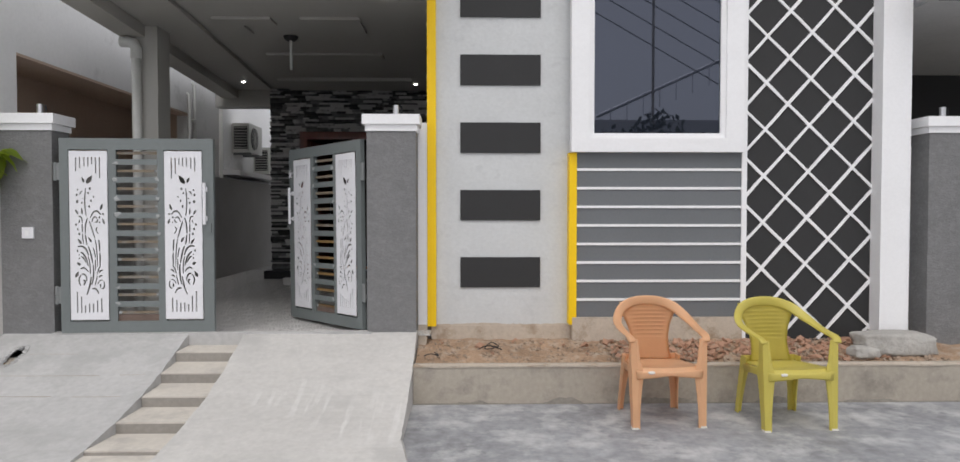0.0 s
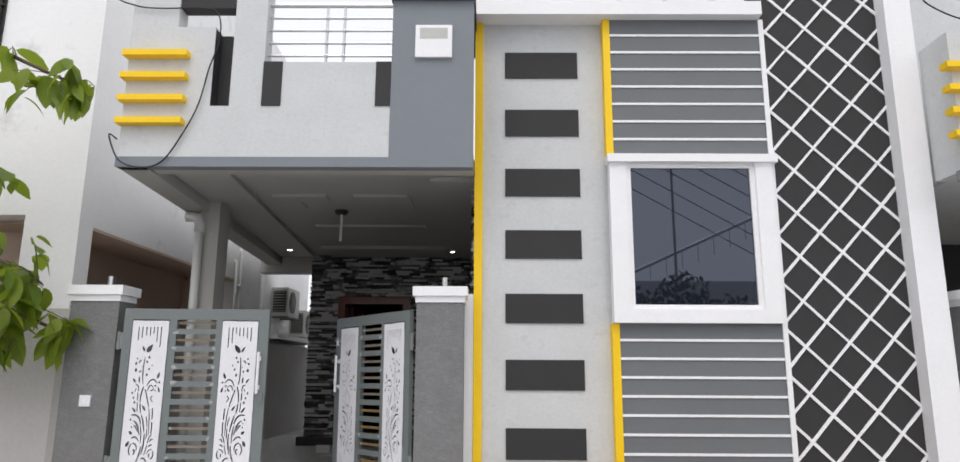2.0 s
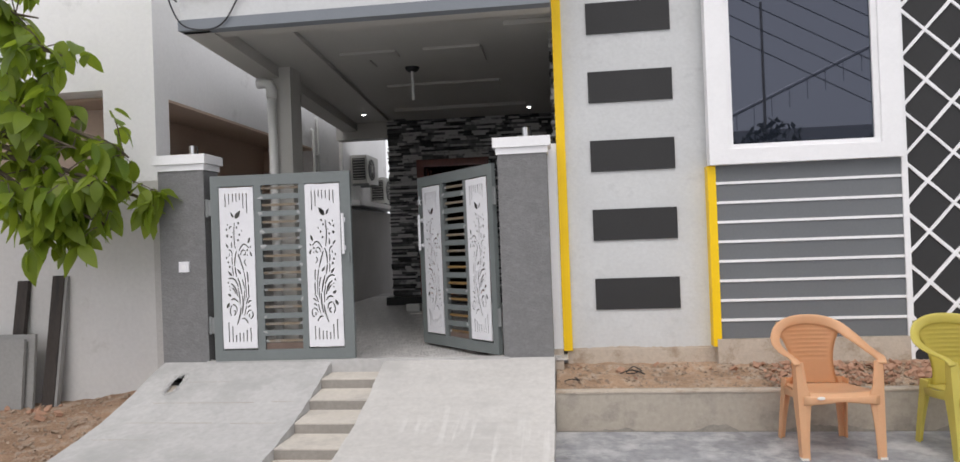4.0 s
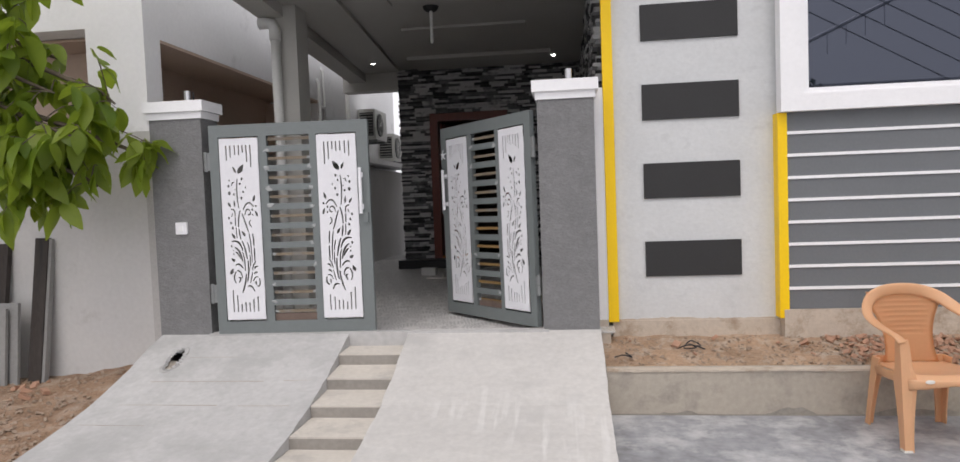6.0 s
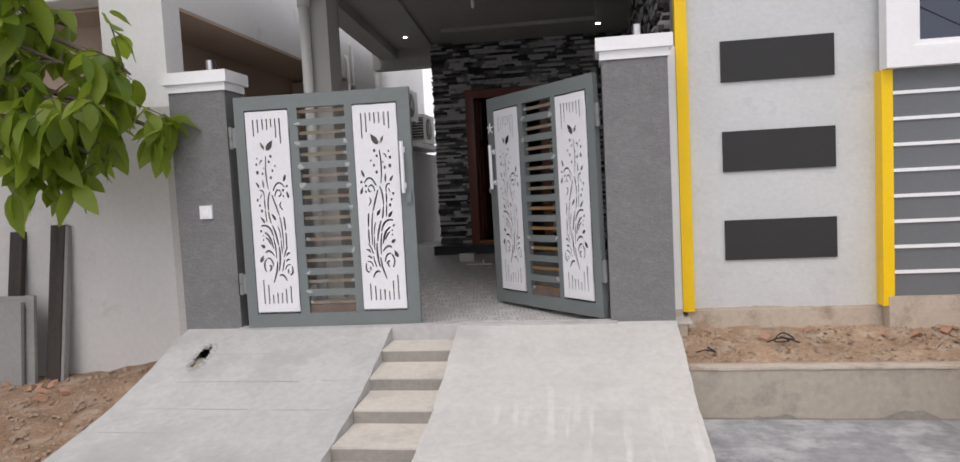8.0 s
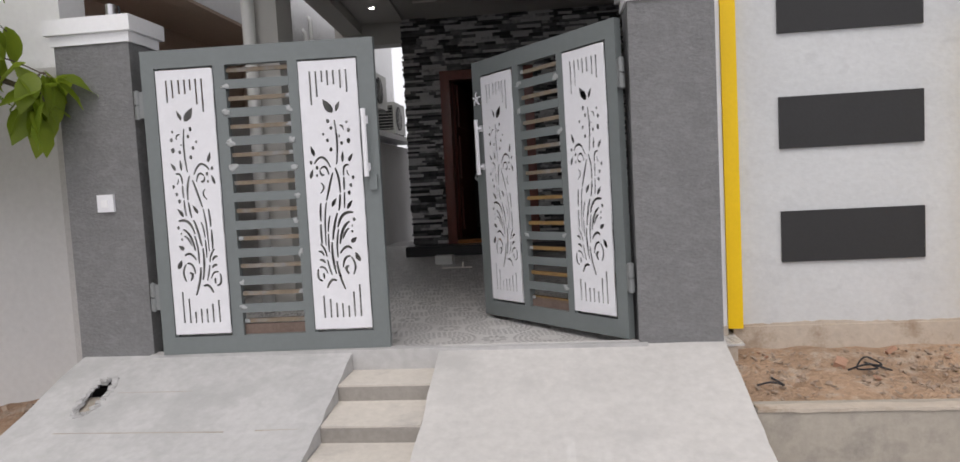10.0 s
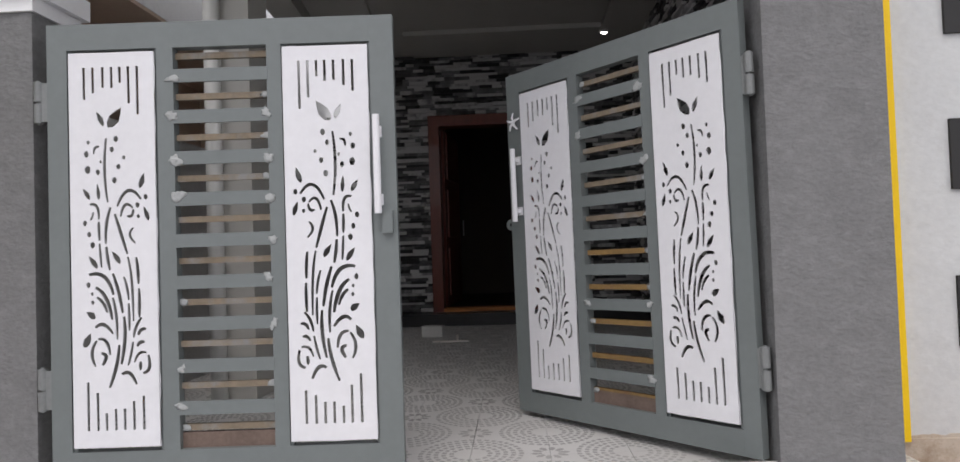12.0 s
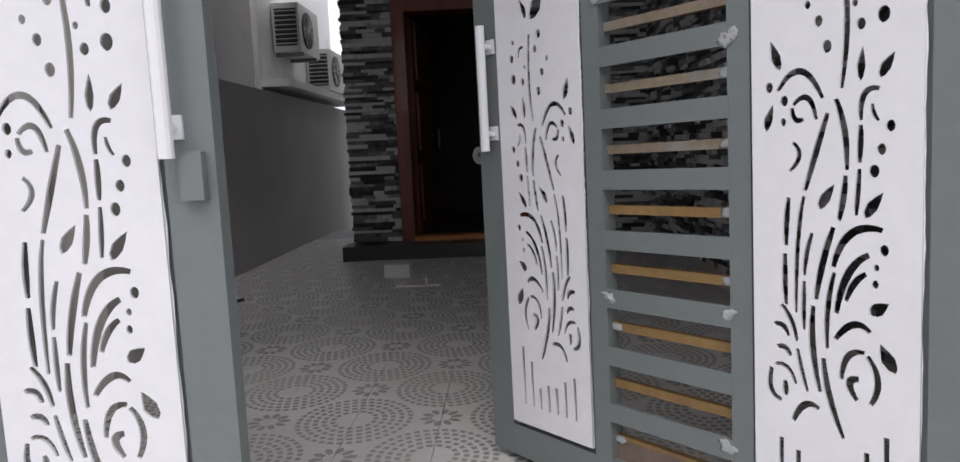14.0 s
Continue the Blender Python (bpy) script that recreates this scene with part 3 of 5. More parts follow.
box(bm, 3.665, 3.92, 5.82, 6.30, 0.40, 6.3)
bevel(bm, 0.01)
structure(part("white_column", bm, M_WHITE), "white painted corner column", "column")

# ---- carport ----
FZ = FLOOR_Z
structure(boxes("carport_slab", M_CONC, [(-3.9, -0.385, 5.80, 13.6, 0.2, FZ - 0.012), (-0.384, -0.264, 6.13, 13.6, 0.2, FZ - 0.012)]), "concrete bed under the parking tiles", "floor")
structure(boxes("threshold_edge", M_CONC, [(-3.45, -0.76, 5.74, 5.815, 0.3, 0.486)]), "concrete lip under the gate", "floor")
wall_east = structure(boxes("wall_carport_east", M_CEIL, [(-0.262, -0.05, 6.30, 13.4, 0.2, 3.55)]), "cream side wall of the carport", "wall")
structure(boxes("compound_wall", M_COMP, [(-4.05, -3.9, 5.95, 18.0, 0.1, 2.06)]), "dark grey plastered compound wall", "wall")
CEIL = 3.5
bm = bmesh.new()
def quad_prism(bm, pts, z0, z1):
    lo = [bm.verts.new((x, y, z0)) for x, y in pts]
    hi = [bm.verts.new((x, y, z1)) for x, y in pts]
    bm.faces.new(lo[::-1])
    bm.faces.new(hi)
    for i in range(len(pts)):
        j = (i + 1) % len(pts)
        bm.faces.new((lo[i], lo[j], hi[j], hi[i]))
def edge_x(y):
    return -3.42 - 0.078 * (y - 5.43)
quad_prism(bm, [(edge_x(5.5), 5.5), (-0.31, 5.5), (-0.31, 6.12), (-0.25, 6.12), (-0.25, 12.2), (edge_x(12.2), 12.2)], CEIL, CEIL + 0.12)
# stepped relief of the plaster ceiling
for pts, d in (([(edge_x(5.6) + 0.26, 5.6), (edge_x(5.6) + 0.8, 5.6), (edge_x(11) + 0.8, 11.0), (edge_x(11) + 0.26, 11.0)], 0.05),
               ([(-0.75, 6.3), (-0.27, 6.3), (-0.27, 11.0), (-0.75, 11.0)], 0.05),
               ([(-2.75, 10.2), (-0.75, 10.2), (-0.75, 11.0), (-2.75, 11.0)], 0.05),
               ([(-2.55, 7.0), (-1.95, 7.0), (-1.95, 7.25), (-2.3, 7.25), (-2.3, 7.6), (-2.55, 7.6)], 0.03),
               ([(-1.65, 7.0), (-1.05, 7.0), (-1.05, 7.6), (-1.3, 7.6), (-1.3, 7.25), (-1.65, 7.25)], 0.03),
               ([(-2.45, 8.6), (-1.0, 8.6), (-1.0, 8.85), (-2.45, 8.85)], 0.03)):
    quad_prism(bm, pts, CEIL - d, CEIL - 0.003)
structure(part("ceiling", bm, M_CEIL), "cream stepped plaster ceiling of the carport", "ceiling")
bm = bmesh.new()
quad_prism(bm, [(edge_x(5.47), 5.47), (edge_x(5.47) + 0.25, 5.47), (edge_x(11.3) + 0.25, 11.3), (edge_x(11.3), 11.3)], 3.335, CEIL + 0.02)
quad_prism(bm, [(edge_x(5.47) + 0.252, 5.49), (-0.305, 5.49), (-0.305, 5.7), (edge_x(5.7) + 0.27, 5.7)], 3.345, CEIL - 0.004)
structure(part("carport_beam", bm, M_CEIL), "cream concrete edge beam under the slab", "beam")
bm = bmesh.new()
box(bm, -3.41, -3.18, 7.202, 7.5, 0.44, 3.46)
bevel(bm, 0.01)
structure(part("carport_column", bm, M_CEIL), "cream square carport column", "column")

# rear wall of cut slate strips round the entrance door
SY = 11.1
DX0, DX1, DZ1 = -2.627, -1.436, 2.80
structure(boxes("rear_lintel", M_CEIL, [(-3.98, -3.09, SY, SY + 0.25, 3.2, 3.51)]), "cream lintel beside the entrance wall", "beam")
rear = structure(thing("wall_rear", "", ""), "dark slate strip-clad entrance wall", "wall")
boxes("wall_core", M_GRANITE, [(-3.08, DX0, SY + 0.03, SY + 0.3, FZ, 3.52), (DX1, -0.26, SY + 0.03, SY + 0.3, FZ, 3.52), (DX0, DX1, SY + 0.03, SY + 0.3, DZ1, 3.52)], rear)


def slate_strips(seed, u0, u1, put, opening=None):
    """Courses of uneven strips; put(u, depth, z) turns wall places into room places."""
    bm = bmesh.new()
    rr = random.Random(seed)
    z = FZ + 0.14
    while z < 3.47:
        h = rr.choice((0.026, 0.032, 0.04))
        u = u0 - rr.random() * 0.025
        while u < u1 - 0.01:
            e = min(u + rr.uniform(0.08, 0.26), u1)
            segs = [(u, e)]
            if opening and z < opening[2] and e > opening[0] and u < opening[1]:
                segs = [q for q in ((u, min(e, opening[0])), (max(u, opening[1]), e)) if q[1] - q[0] > 0.015]
            for q in segs:
                d = rr.choice((0.0, 0.008, 0.016, 0.026, 0.038))
                for v in box(bm, q[0] + 0.001, q[1] - 0.001, -d, 0.04, z + 0.001, z + h - 0.001):
                    out = v.co.y < 0.01
                    v.co = Vector(put(v.co.x, v.co.y - (rr.uniform(0, 0.012) if out else 0), v.co.z + (rr.uniform(-0.002, 0.002) if out else 0)))
            u = e
        z += h
    return bm


tagged(part("slate_strips", slate_strips(5, -3.085, -0.262, lambda u, d, z: (u, SY + d, z), (DX0, DX1, DZ1)), M_STONE, rear, "uneven dark grey slate strips"), kind="stuff")
tagged(part("slate_strips", slate_strips(6, 6.6, SY - 0.05, lambda u, d, z: (-0.30 + d, u, z)), M_STONE, wall_east, "uneven dark grey slate strips"), kind="stuff")
boxes("return_face", M_CEIL, [(-3.078, -2.9, SY + 0.305, 13.4, FZ, 3.52)], rear)
bm = bmesh.new()
box(bm, -3.14, -0.264, SY - 0.3, SY + 0.02, FZ - 0.02, FZ + 0.13)
bevel(bm, 0.006)
structure(part("entrance_step", bm, M_GRANITE), "dark granite step along the entrance wall", "step")
# hall floor, walls and ceiling carry their shade in the colour
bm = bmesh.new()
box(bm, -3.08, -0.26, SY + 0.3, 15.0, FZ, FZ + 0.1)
structure(part("floor_hall", bm, M_HALL_SHADE), "dim hall floor", "floor")
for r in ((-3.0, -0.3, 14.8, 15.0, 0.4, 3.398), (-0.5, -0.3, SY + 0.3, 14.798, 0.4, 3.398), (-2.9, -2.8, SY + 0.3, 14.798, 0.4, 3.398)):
    structure(boxes("wall_hall", M_HALL_SHADE, [r]), "dim wall of the hall", "wall")
structure(boxes("ceiling_hall", M_HALL_SHADE, [(-3.0, -0.3, SY + 0.3, 15.0, 3.4, 3.5)]), "dim ceiling of the hall", "ceiling")

door = structure(thing("door_1", "", ""), "open red-brown wooden entrance door", "door")
bm = bmesh.new()
for r in ((DX0, DX0 + 0.12, FZ + 0.13, DZ1), (DX1 - 0.12, DX1, FZ + 0.13, DZ1), (DX0 + 0.12, DX1 - 0.12, DZ1 - 0.12, DZ1)):
    box(bm, r[0], r[1], SY - 0.035, SY + 0.2, r[2], r[3])
bevel(bm, 0.012)
part("door_frame", bm, M_WOOD, door, "dark red-brown moulded frame")
bm = bmesh.new()
box(bm, DX0 + 0.12, DX1 - 0.12, SY - 0.03, SY + 0.18, FZ + 0.10, FZ + 0.17)
bevel(bm, 0.006)
part("door_sill", bm, M_THRESH, door, "orange wooden threshold")
leafm = pose(DX0 + 0.13, SY + 0.2, 0, 0, 0, 84)
bm = bmesh.new()
box(bm, 0, 0.9, -0.02, 0.02, FZ + 0.18, DZ1 - 0.13, leafm)
for k in range(3):
    box(bm, 0.12, 0.78, -0.035, 0.035, FZ + 0.3 + 0.68 * k, FZ + 0.85 + 0.68 * k, leafm)
part("door_leaf", bm, M_WOOD, door, "red-brown panelled leaf swung inward")
bm = bmesh.new()
tube(bm, [leafm @ Vector((0.8, -0.08, 1.45)), leafm @ Vector((0.8, -0.08, 1.65))], 0.01, 8)
part("handle", bm, M_STEEL, door, "small steel handle")


# ---- gate pillars ----
def gate_pillar(name, x0, x1, y0, y1, stub, label):
    p = thing(name, label, "gate pillar")
    bm = bmesh.new()
    box(bm, x0, x1, y0, y1, 0.30, 2.20)
    bevel(bm, 0.008)
    part("shaft", bm, M_PILLAR, p, "dark grey rough plaster shaft")
    bm = bmesh.new()
    box(bm, x0 - 0.012, x1 + 0.012, y0 - 0.012, y1 + 0.012, 2.195, 2.25)
    box(bm, x0 - 0.035, x1 + 0.035, y0 - 0.035, y1 + 0.035, 2.251, 2.335)
    bevel(bm, 0.008)
    part("cap", bm, M_WHITE, p, "white stepped pillar cap")
    bm = bmesh.new()
    sx, sy = stub
    tube(bm, [(sx, sy, 2.33), (sx, sy, 2.43)], 0.026, 14)
    part("pipe_stub", bm, M_STEEL, p, "short steel conduit stub")
    bm = bmesh.new()
    tube(bm, [(sx + 0.05, sy, 2.33), (sx + 0.05, sy, 2.40), (sx + 0.045, sy, 2.42)], 0.006, 6)
    part("wire", bm, M_CABLE, p)
    return p


gate_pillar("gate_pillar", -3.873, -3.44, 5.765, 6.03, (-3.60, 5.88), "dark grey gate pillar with white cap and switch")
gate_pillar("gate_pillar", -0.80, -0.383, 5.765, 6.03, (-0.56, 5.88), "dark grey gate pillar with white cap")
sw = thing("bell_switch", "white plastic bell switch on the dark pillar", "switch")
bm = bmesh.new()
box(bm, -3.69, -3.595, 5.748, 5.768, 1.285, 1.38)
bevel(bm, 0.006)
part("plate", bm, M_HANDLE, sw)
bm = bmesh.new()
box(bm, -3.662, -3.625, 5.741, 5.75, 1.31, 1.35)
bevel(bm, 0.003)
part("rocker", bm, M_WHITE, sw)


# ---- gate leaves ----
PW, PH = 0.308, 1.42


def plate_outlines():
    """Closed outlines, in millimetres, of the plant ornament cut through a plate."""
    shapes = []

    def bar(u, v0, v1):
        shapes.append([(u - 5, v0), (u + 5, v0), (u + 5, v1), (u - 5, v1)])

    def dot(u, v, r):
        shapes.append([(u + r * 1.0 * math.cos(a), v + r * 1.35 * math.sin(a)) for a in [2 * math.pi * k / 12 for k in range(12)]])

    def leaf(u0, v0, u1, v1, w):
        d = Vector((u1 - u0, v1 - v0))
        s = Vector((-d.y, d.x)).normalized() * w * 0.6
        p = Vector((u0, v0))
        side = [(0, 0), (0.25, 0.55), (0.55, 1.0), (0.85, 0.7), (1, 0)]
        shapes.append([tuple(p + d * f + s * g) for f, g in side] + [tuple(p + d * f - s * g * 0.8) for f, g in side[-2:0:-1]])

    def stroke(u0, v0, u1, v1, u2, v2, w):
        a, b, c = Vector((u0, v0)), Vector((u1, v1)), Vector((u2, v2))
        left, right = [], []
        for k in range(11):
            f = k / 10
            p = a * (1 - f) ** 2 + b * 2 * f * (1 - f) + c * f * f
            d = (b - a) * 2 * (1 - f) + (c - b) * 2 * f
            s = Vector((-d.y, d.x)).normalized() * w * 0.66 * (0.45 + 0.55 * math.sin(math.pi * (0.12 + 0.76 * f)))
            left.append(tuple(p + s))
            right.append(tuple(p - s))
        shapes.append(left + right[::-1])

    bar(57, 1261, 1379)
    bar(90, 1284, 1379)
    bar(127, 1304, 1379)
    bar(160, 1302, 1379)
    bar(191, 1320, 1379)
    bar(223, 1243, 1379)
    bar(256, 1202, 1379)
    bar(55, 59, 234)
    bar(90, 59, 195)
    bar(122, 59, 121)
    bar(156, 59, 136)
    bar(189, 59, 136)
    bar(223, 59, 162)
    bar(259, 59, 180)
    leaf(102, 1217, 127, 1161, 20)
    leaf(195, 1230, 142, 1156, 40)
    leaf(47, 937, 72, 894, 18)
    leaf(101, 955, 105, 891, 15)
    leaf(276, 989, 257, 930, 20)
    leaf(272, 865, 289, 811, 18)
    leaf(151, 706, 181, 657, 20)
    leaf(64, 691, 97, 642, 20)
    leaf(53, 488, 86, 462, 24)
    leaf(68, 411, 41, 359, 26)
    dot(70, 1104, 6)
    dot(62, 1061, 9)
    dot(66, 1004, 11)
    dot(104, 994, 8)
    dot(115, 1032, 5)
    dot(173, 1114, 9)
    dot(157, 1076, 8)
    dot(202, 1045, 6)
    dot(181, 1012, 8)
    dot(165, 963, 9)
    dot(53, 809, 8)
    dot(68, 768, 8)
    dot(80, 729, 9)
    dot(280, 899, 8)
    dot(249, 870, 8)
    dot(251, 829, 6)
    dot(62, 585, 8)
    dot(75, 552, 5)
    dot(77, 521, 6)
    stroke(90, 1061, 90, 1094, 111, 1086, 8)
    stroke(137, 1117, 120, 1001, 139, 883, 9)
    stroke(174, 868, 214, 968, 262, 891, 10)
    stroke(72, 876, 108, 888, 104, 822, 9)
    stroke(104, 814, 104, 783, 106, 745, 9)
    stroke(106, 734, 108, 693, 112, 647, 8)
    stroke(84, 850, 84, 832, 73, 819, 6)
    stroke(149, 865, 127, 809, 129, 732, 10)
    stroke(131, 722, 133, 680, 143, 637, 10)
    stroke(164, 840, 186, 770, 208, 693, 10)
    stroke(210, 683, 227, 616, 227, 449, 8)
    stroke(232, 788, 203, 763, 239, 732, 8)
    stroke(65, 621, 132, 642, 154, 547, 12)
    stroke(88, 575, 134, 555, 148, 457, 12)
    stroke(93, 539, 118, 526, 130, 483, 10)
    stroke(153, 624, 177, 557, 187, 480, 11)
    stroke(194, 611, 208, 570, 210, 526, 8)
    stroke(210, 514, 212, 462, 211, 416, 8)
    stroke(241, 680, 248, 629, 247, 583, 10)
    stroke(249, 567, 251, 514, 248, 462, 10)
    stroke(151, 537, 169, 475, 165, 385, 9)
    stroke(192, 467, 201, 385, 179, 295, 11)
    stroke(258, 462, 232, 437, 226, 390, 9)
    stroke(224, 375, 218, 334, 204, 290, 8)
    stroke(86, 429, 114, 462, 150, 406, 11)
    stroke(244, 398, 250, 426, 273, 419, 10)
    stroke(239, 357, 247, 380, 267, 372, 10)
    stroke(172, 365, 169, 295, 134, 211, 11)
    stroke(181, 259, 212, 282, 234, 221, 11)
    stroke(186, 829, 198, 899, 231, 860, 9)
    stroke(233, 855, 233, 822, 210, 832, 9)
    stroke(84, 290, 56, 339, 90, 383, 10)
    stroke(95, 388, 134, 395, 138, 329, 10)
    stroke(105, 336, 138, 334, 109, 293, 12)
    stroke(228, 300, 241, 347, 272, 334, 8)
    stroke(279, 326, 294, 264, 258, 262, 10)
    stroke(251, 303, 248, 288, 250, 272, 10)
    return shapes


OUTLINES = plate_outlines()


def plate_mesh(mirror):
    cu = bpy.data.curves.new("plate", "CURVE")
    cu.dimensions, cu.fill_mode, cu.extrude = "2D", "BOTH", 0.003
    rect = [(0, 0), (PW * 1000, 0), (PW * 1000, PH * 1000), (0, PH * 1000)]
    for sh in [rect] + OUTLINES:
        sp = cu.splines.new("POLY")
        sp.points.add(len(sh) - 1)
        for p, (u, v) in zip(sp.points, sh):
            if sh is not rect:
                u, v = u * 0.97, v * 0.99 + 2
            u = PW * 1000 - u if mirror else u
            p.co = (u / 1000, v / 1000, 0, 1)
        sp.use_cyclic_u = True
    ob = bpy.data.objects.new("plate_curve", cu)
    scene.collection.objects.link(ob)
    dg = bpy.context.evaluated_depsgraph_get()
    me = bpy.data.meshes.new_from_object(ob.evaluated_get(dg))
    bpy.data.objects.remove(ob)
    bpy.data.curves.remove(cu)
    me.transform(Matrix.Rotation(radians(90), 4, "X"))
    me.name = "ornament_plate"
    me.materials.clear()
    me.materials.append(M_PLATE)
    return me


GH = 1.64



def gate_leaf(m, s, label):
    """A leaf hung at x = 0, reaching to x = s * 1.272; the front looks to -y."""
    g = thing("gate_leaf", label, "gate", m, "entrance gate leaves")
    U = dict(p1=0.096, o0=0.472, o1=0.812, p2=0.871, end=1.272) if s > 0 else dict(p1=0.080, o0=0.446, o1=0.788, p2=0.847, end=1.256)
    near_in = U["p1"] - 0.010
    far_in = U["p2"] + PW + 0.008

    def bx(u0, u1, y0, y1, z0, z1, bm):
        a, b = sorted((s * u0, s * u1))
        box(bm, a, b, y0, y1, z0, z1)

    rails = [("stile", 0.014 if s > 0 else 0.002, near_in, 0, GH), ("stile", far_in, U["end"], 0, GH), ("rail", near_in + 0.0002, far_in - 0.0002, 0, 0.095), ("rail", near_in + 0.0002, far_in - 0.0002, GH - 0.095, GH),
             ("mullion", U["p1"] + PW + 0.008, U["o0"], 0.0952, GH - 0.0952), ("mullion", U["o1"], U["p2"] - 0.006, 0.0952, GH - 0.0952)]
    for name, u0, u1, z0, z1 in rails:
        bm = bmesh.new()
        bx(u0, u1, -0.022, 0.022, z0, z1, bm)
        bevel(bm, 0.003, 1)
        part(name, bm, M_GATE, g)
    # narrow infill between frame and plates
    for u0, u1 in ((near_in + 0.0002, U["p1"] + 0.005), (U["p1"] + PW - 0.004, U["p1"] + PW + 0.0078), (U["p2"] - 0.0058, U["p2"] + 0.006), (far_in - 0.012, far_in - 0.0002)):
        bm = bmesh.new()
        bx(u0, u1, -0.012, 0.012, 0.0952, GH - 0.0952, bm)
        part("stop_bead", bm, M_GATE, g)
    for k, u0 in enumerate((U["p1"], U["p2"])):
        ob = new("ornament_plate", plate_mesh((k == 1) != (s < 0)))
        x = s * u0 if s > 0 else s * u0 - PW
        ob.matrix_basis = Matrix.Translation((x, -0.026, 0.112))
        ob.parent = g
        tagged(ob, "white plate cut with a flowering plant")
        rp = random.Random(int(u0 * 1000) + int(s))
        loop_in = [(0.006, 0.006), (PW - 0.006, 0.006), (PW - 0.006, PH - 0.006), (0.006, PH - 0.006)]
        loop_out = [(0.0, 0.0), (PW, 0.0), (PW, PH), (0.0, PH)]
        bm = bmesh.new()
        ring_in, ring_out = [], []
        for q in range(4):
            a_in, b_in, a, b = loop_in[q], loop_in[(q + 1) % 4], loop_out[q], loop_out[(q + 1) % 4]
            n = 14 if q % 2 == 0 else 60
            nx, nz = ((0, -1), (1, 0), (0, 1), (-1, 0))[q]
            for i in range(n):
                f = i / n
                over = max(-0.002, 0.001 + 0.0045 * noise.noise((f * n * 0.22, q * 3.7, u0 * 9 + s)) + rp.uniform(-0.0008, 0.0008))
                ring_in.append(bm.verts.new((x + a_in[0] + (b_in[0] - a_in[0]) * f, -0.0226, 0.112 + a_in[1] + (b_in[1] - a_in[1]) * f)))
                ring_out.append(bm.verts.new((x + a[0] + (b[0] - a[0]) * f + nx * over, -0.0226, 0.112 + a[1] + (b[1] - a[1]) * f + nz * over)))
        for i in range(len(ring_in)):
            j = (i + 1) % len(ring_in)
            bm.faces.new((ring_in[i], ring_in[j], ring_out[j], ring_out[i]))
        smear = part("paint_smear", bm, M_PLATE, ob, "white paint smeared past the plate edge")
        smear.matrix_basis = ob.matrix_basis.inverted()
    # louvre slats in front, primed rods behind, putty at the welds
    for k in range(9):
        z = (0.241 if s > 0 else 0.226) + 0.150 * k
        bm = bmesh.new()
        bx(U["o0"] - 0.004, U["o1"] + 0.004, -0.024, -0.012, z - 0.024, z + 0.024, bm)
        bevel(bm, 0.003, 1)
        slat = part("slat", bm, M_GATE, g)
        rz = random.Random(k * 7 + int(s))
        for u in (U["o0"], U["o1"]):
            if rz.random() < 0.5:
                bm = bmesh.new()
                c = Vector((s * (u + rz.uniform(-0.012, 0.012)), -0.024, z + rz.uniform(-0.012, 0.012)))
                bmesh.ops.create_icosphere(bm, subdivisions=3, radius=1.0)
                tilt, lw, lh = rz.uniform(-0.5, 0.5), rz.uniform(0.012, 0.026), rz.uniform(0.008, 0.018)
                for v in bm.verts:
                    w = 1 + 0.9 * noise.noise(v.co * 1.9 + Vector((k * 1.7, s, u * 9))) + 0.15 * noise.noise(v.co * 6 + Vector((k, u, s)))
                    v.co = Vector((v.co.x * lw * w, v.co.y * 0.002, v.co.z * lh * w + tilt * v.co.x * 0.016)) + c
                part("weld_putty", bm, M_PUTTY, slat, smooth=True)
    for k in range(10):
        z = (0.168 if s > 0 else 0.150) + 0.150 * k
        bm = bmesh.new()
        bx(U["o0"] - 0.003, U["o1"] + 0.003, 0.0, 0.018, z - 0.011, z + 0.011, bm)
        bevel(bm, 0.002, 1)
        ochre = s < 0 and k < 5
        part("rod", bm, M_RUST if ochre else M_RODTAN, g, "ochre primed rod" if ochre else "tan primed rod")
        rz = random.Random(k * 13 + int(s) + 50)
        if rz.random() < 0.6:
            bm = bmesh.new()
            u = rz.choice((U["o0"] + 0.012, U["o1"] - 0.012))
            bmesh.ops.create_icosphere(bm, subdivisions=2, radius=1.0)
            for v in bm.verts:
                w = 1 + 0.7 * noise.noise(v.co * 2.2 + Vector((k * 2.3, s, u * 7)))
                v.co = Vector((v.co.x * 0.018 * w + s * u, v.co.y * 0.002 - 0.001, v.co.z * 0.012 * w + z))
            part("weld_putty", bm, M_PUTTY, g, smooth=True)
    bm = bmesh.new()
    bx(U["o0"] - 0.003, U["o1"] + 0.003, 0.0, 0.018, 0.095, 0.15, bm)
    part("kick_bar", bm, M_TIMBER2, g, "ochre primed bottom bar")
    # hinges on the pillar side
    for z in (0.32, 1.36):
        bm = bmesh.new()
        tube(bm, [(-s * 0.022, -0.012, z - 0.075), (-s * 0.022, -0.012, z - 0.005)], 0.017, 12)
        tube(bm, [(-s * 0.022, -0.012, z + 0.003), (-s * 0.022, -0.012, z + 0.075)], 0.017, 12)
        tube(bm, [(-s * 0.022, -0.012, z - 0.08), (-s * 0.022, -0.012, z + 0.08)], 0.008, 8)
        bx(-0.018, 0.034, -0.02, -0.008, z - 0.07, z + 0.07, bm)
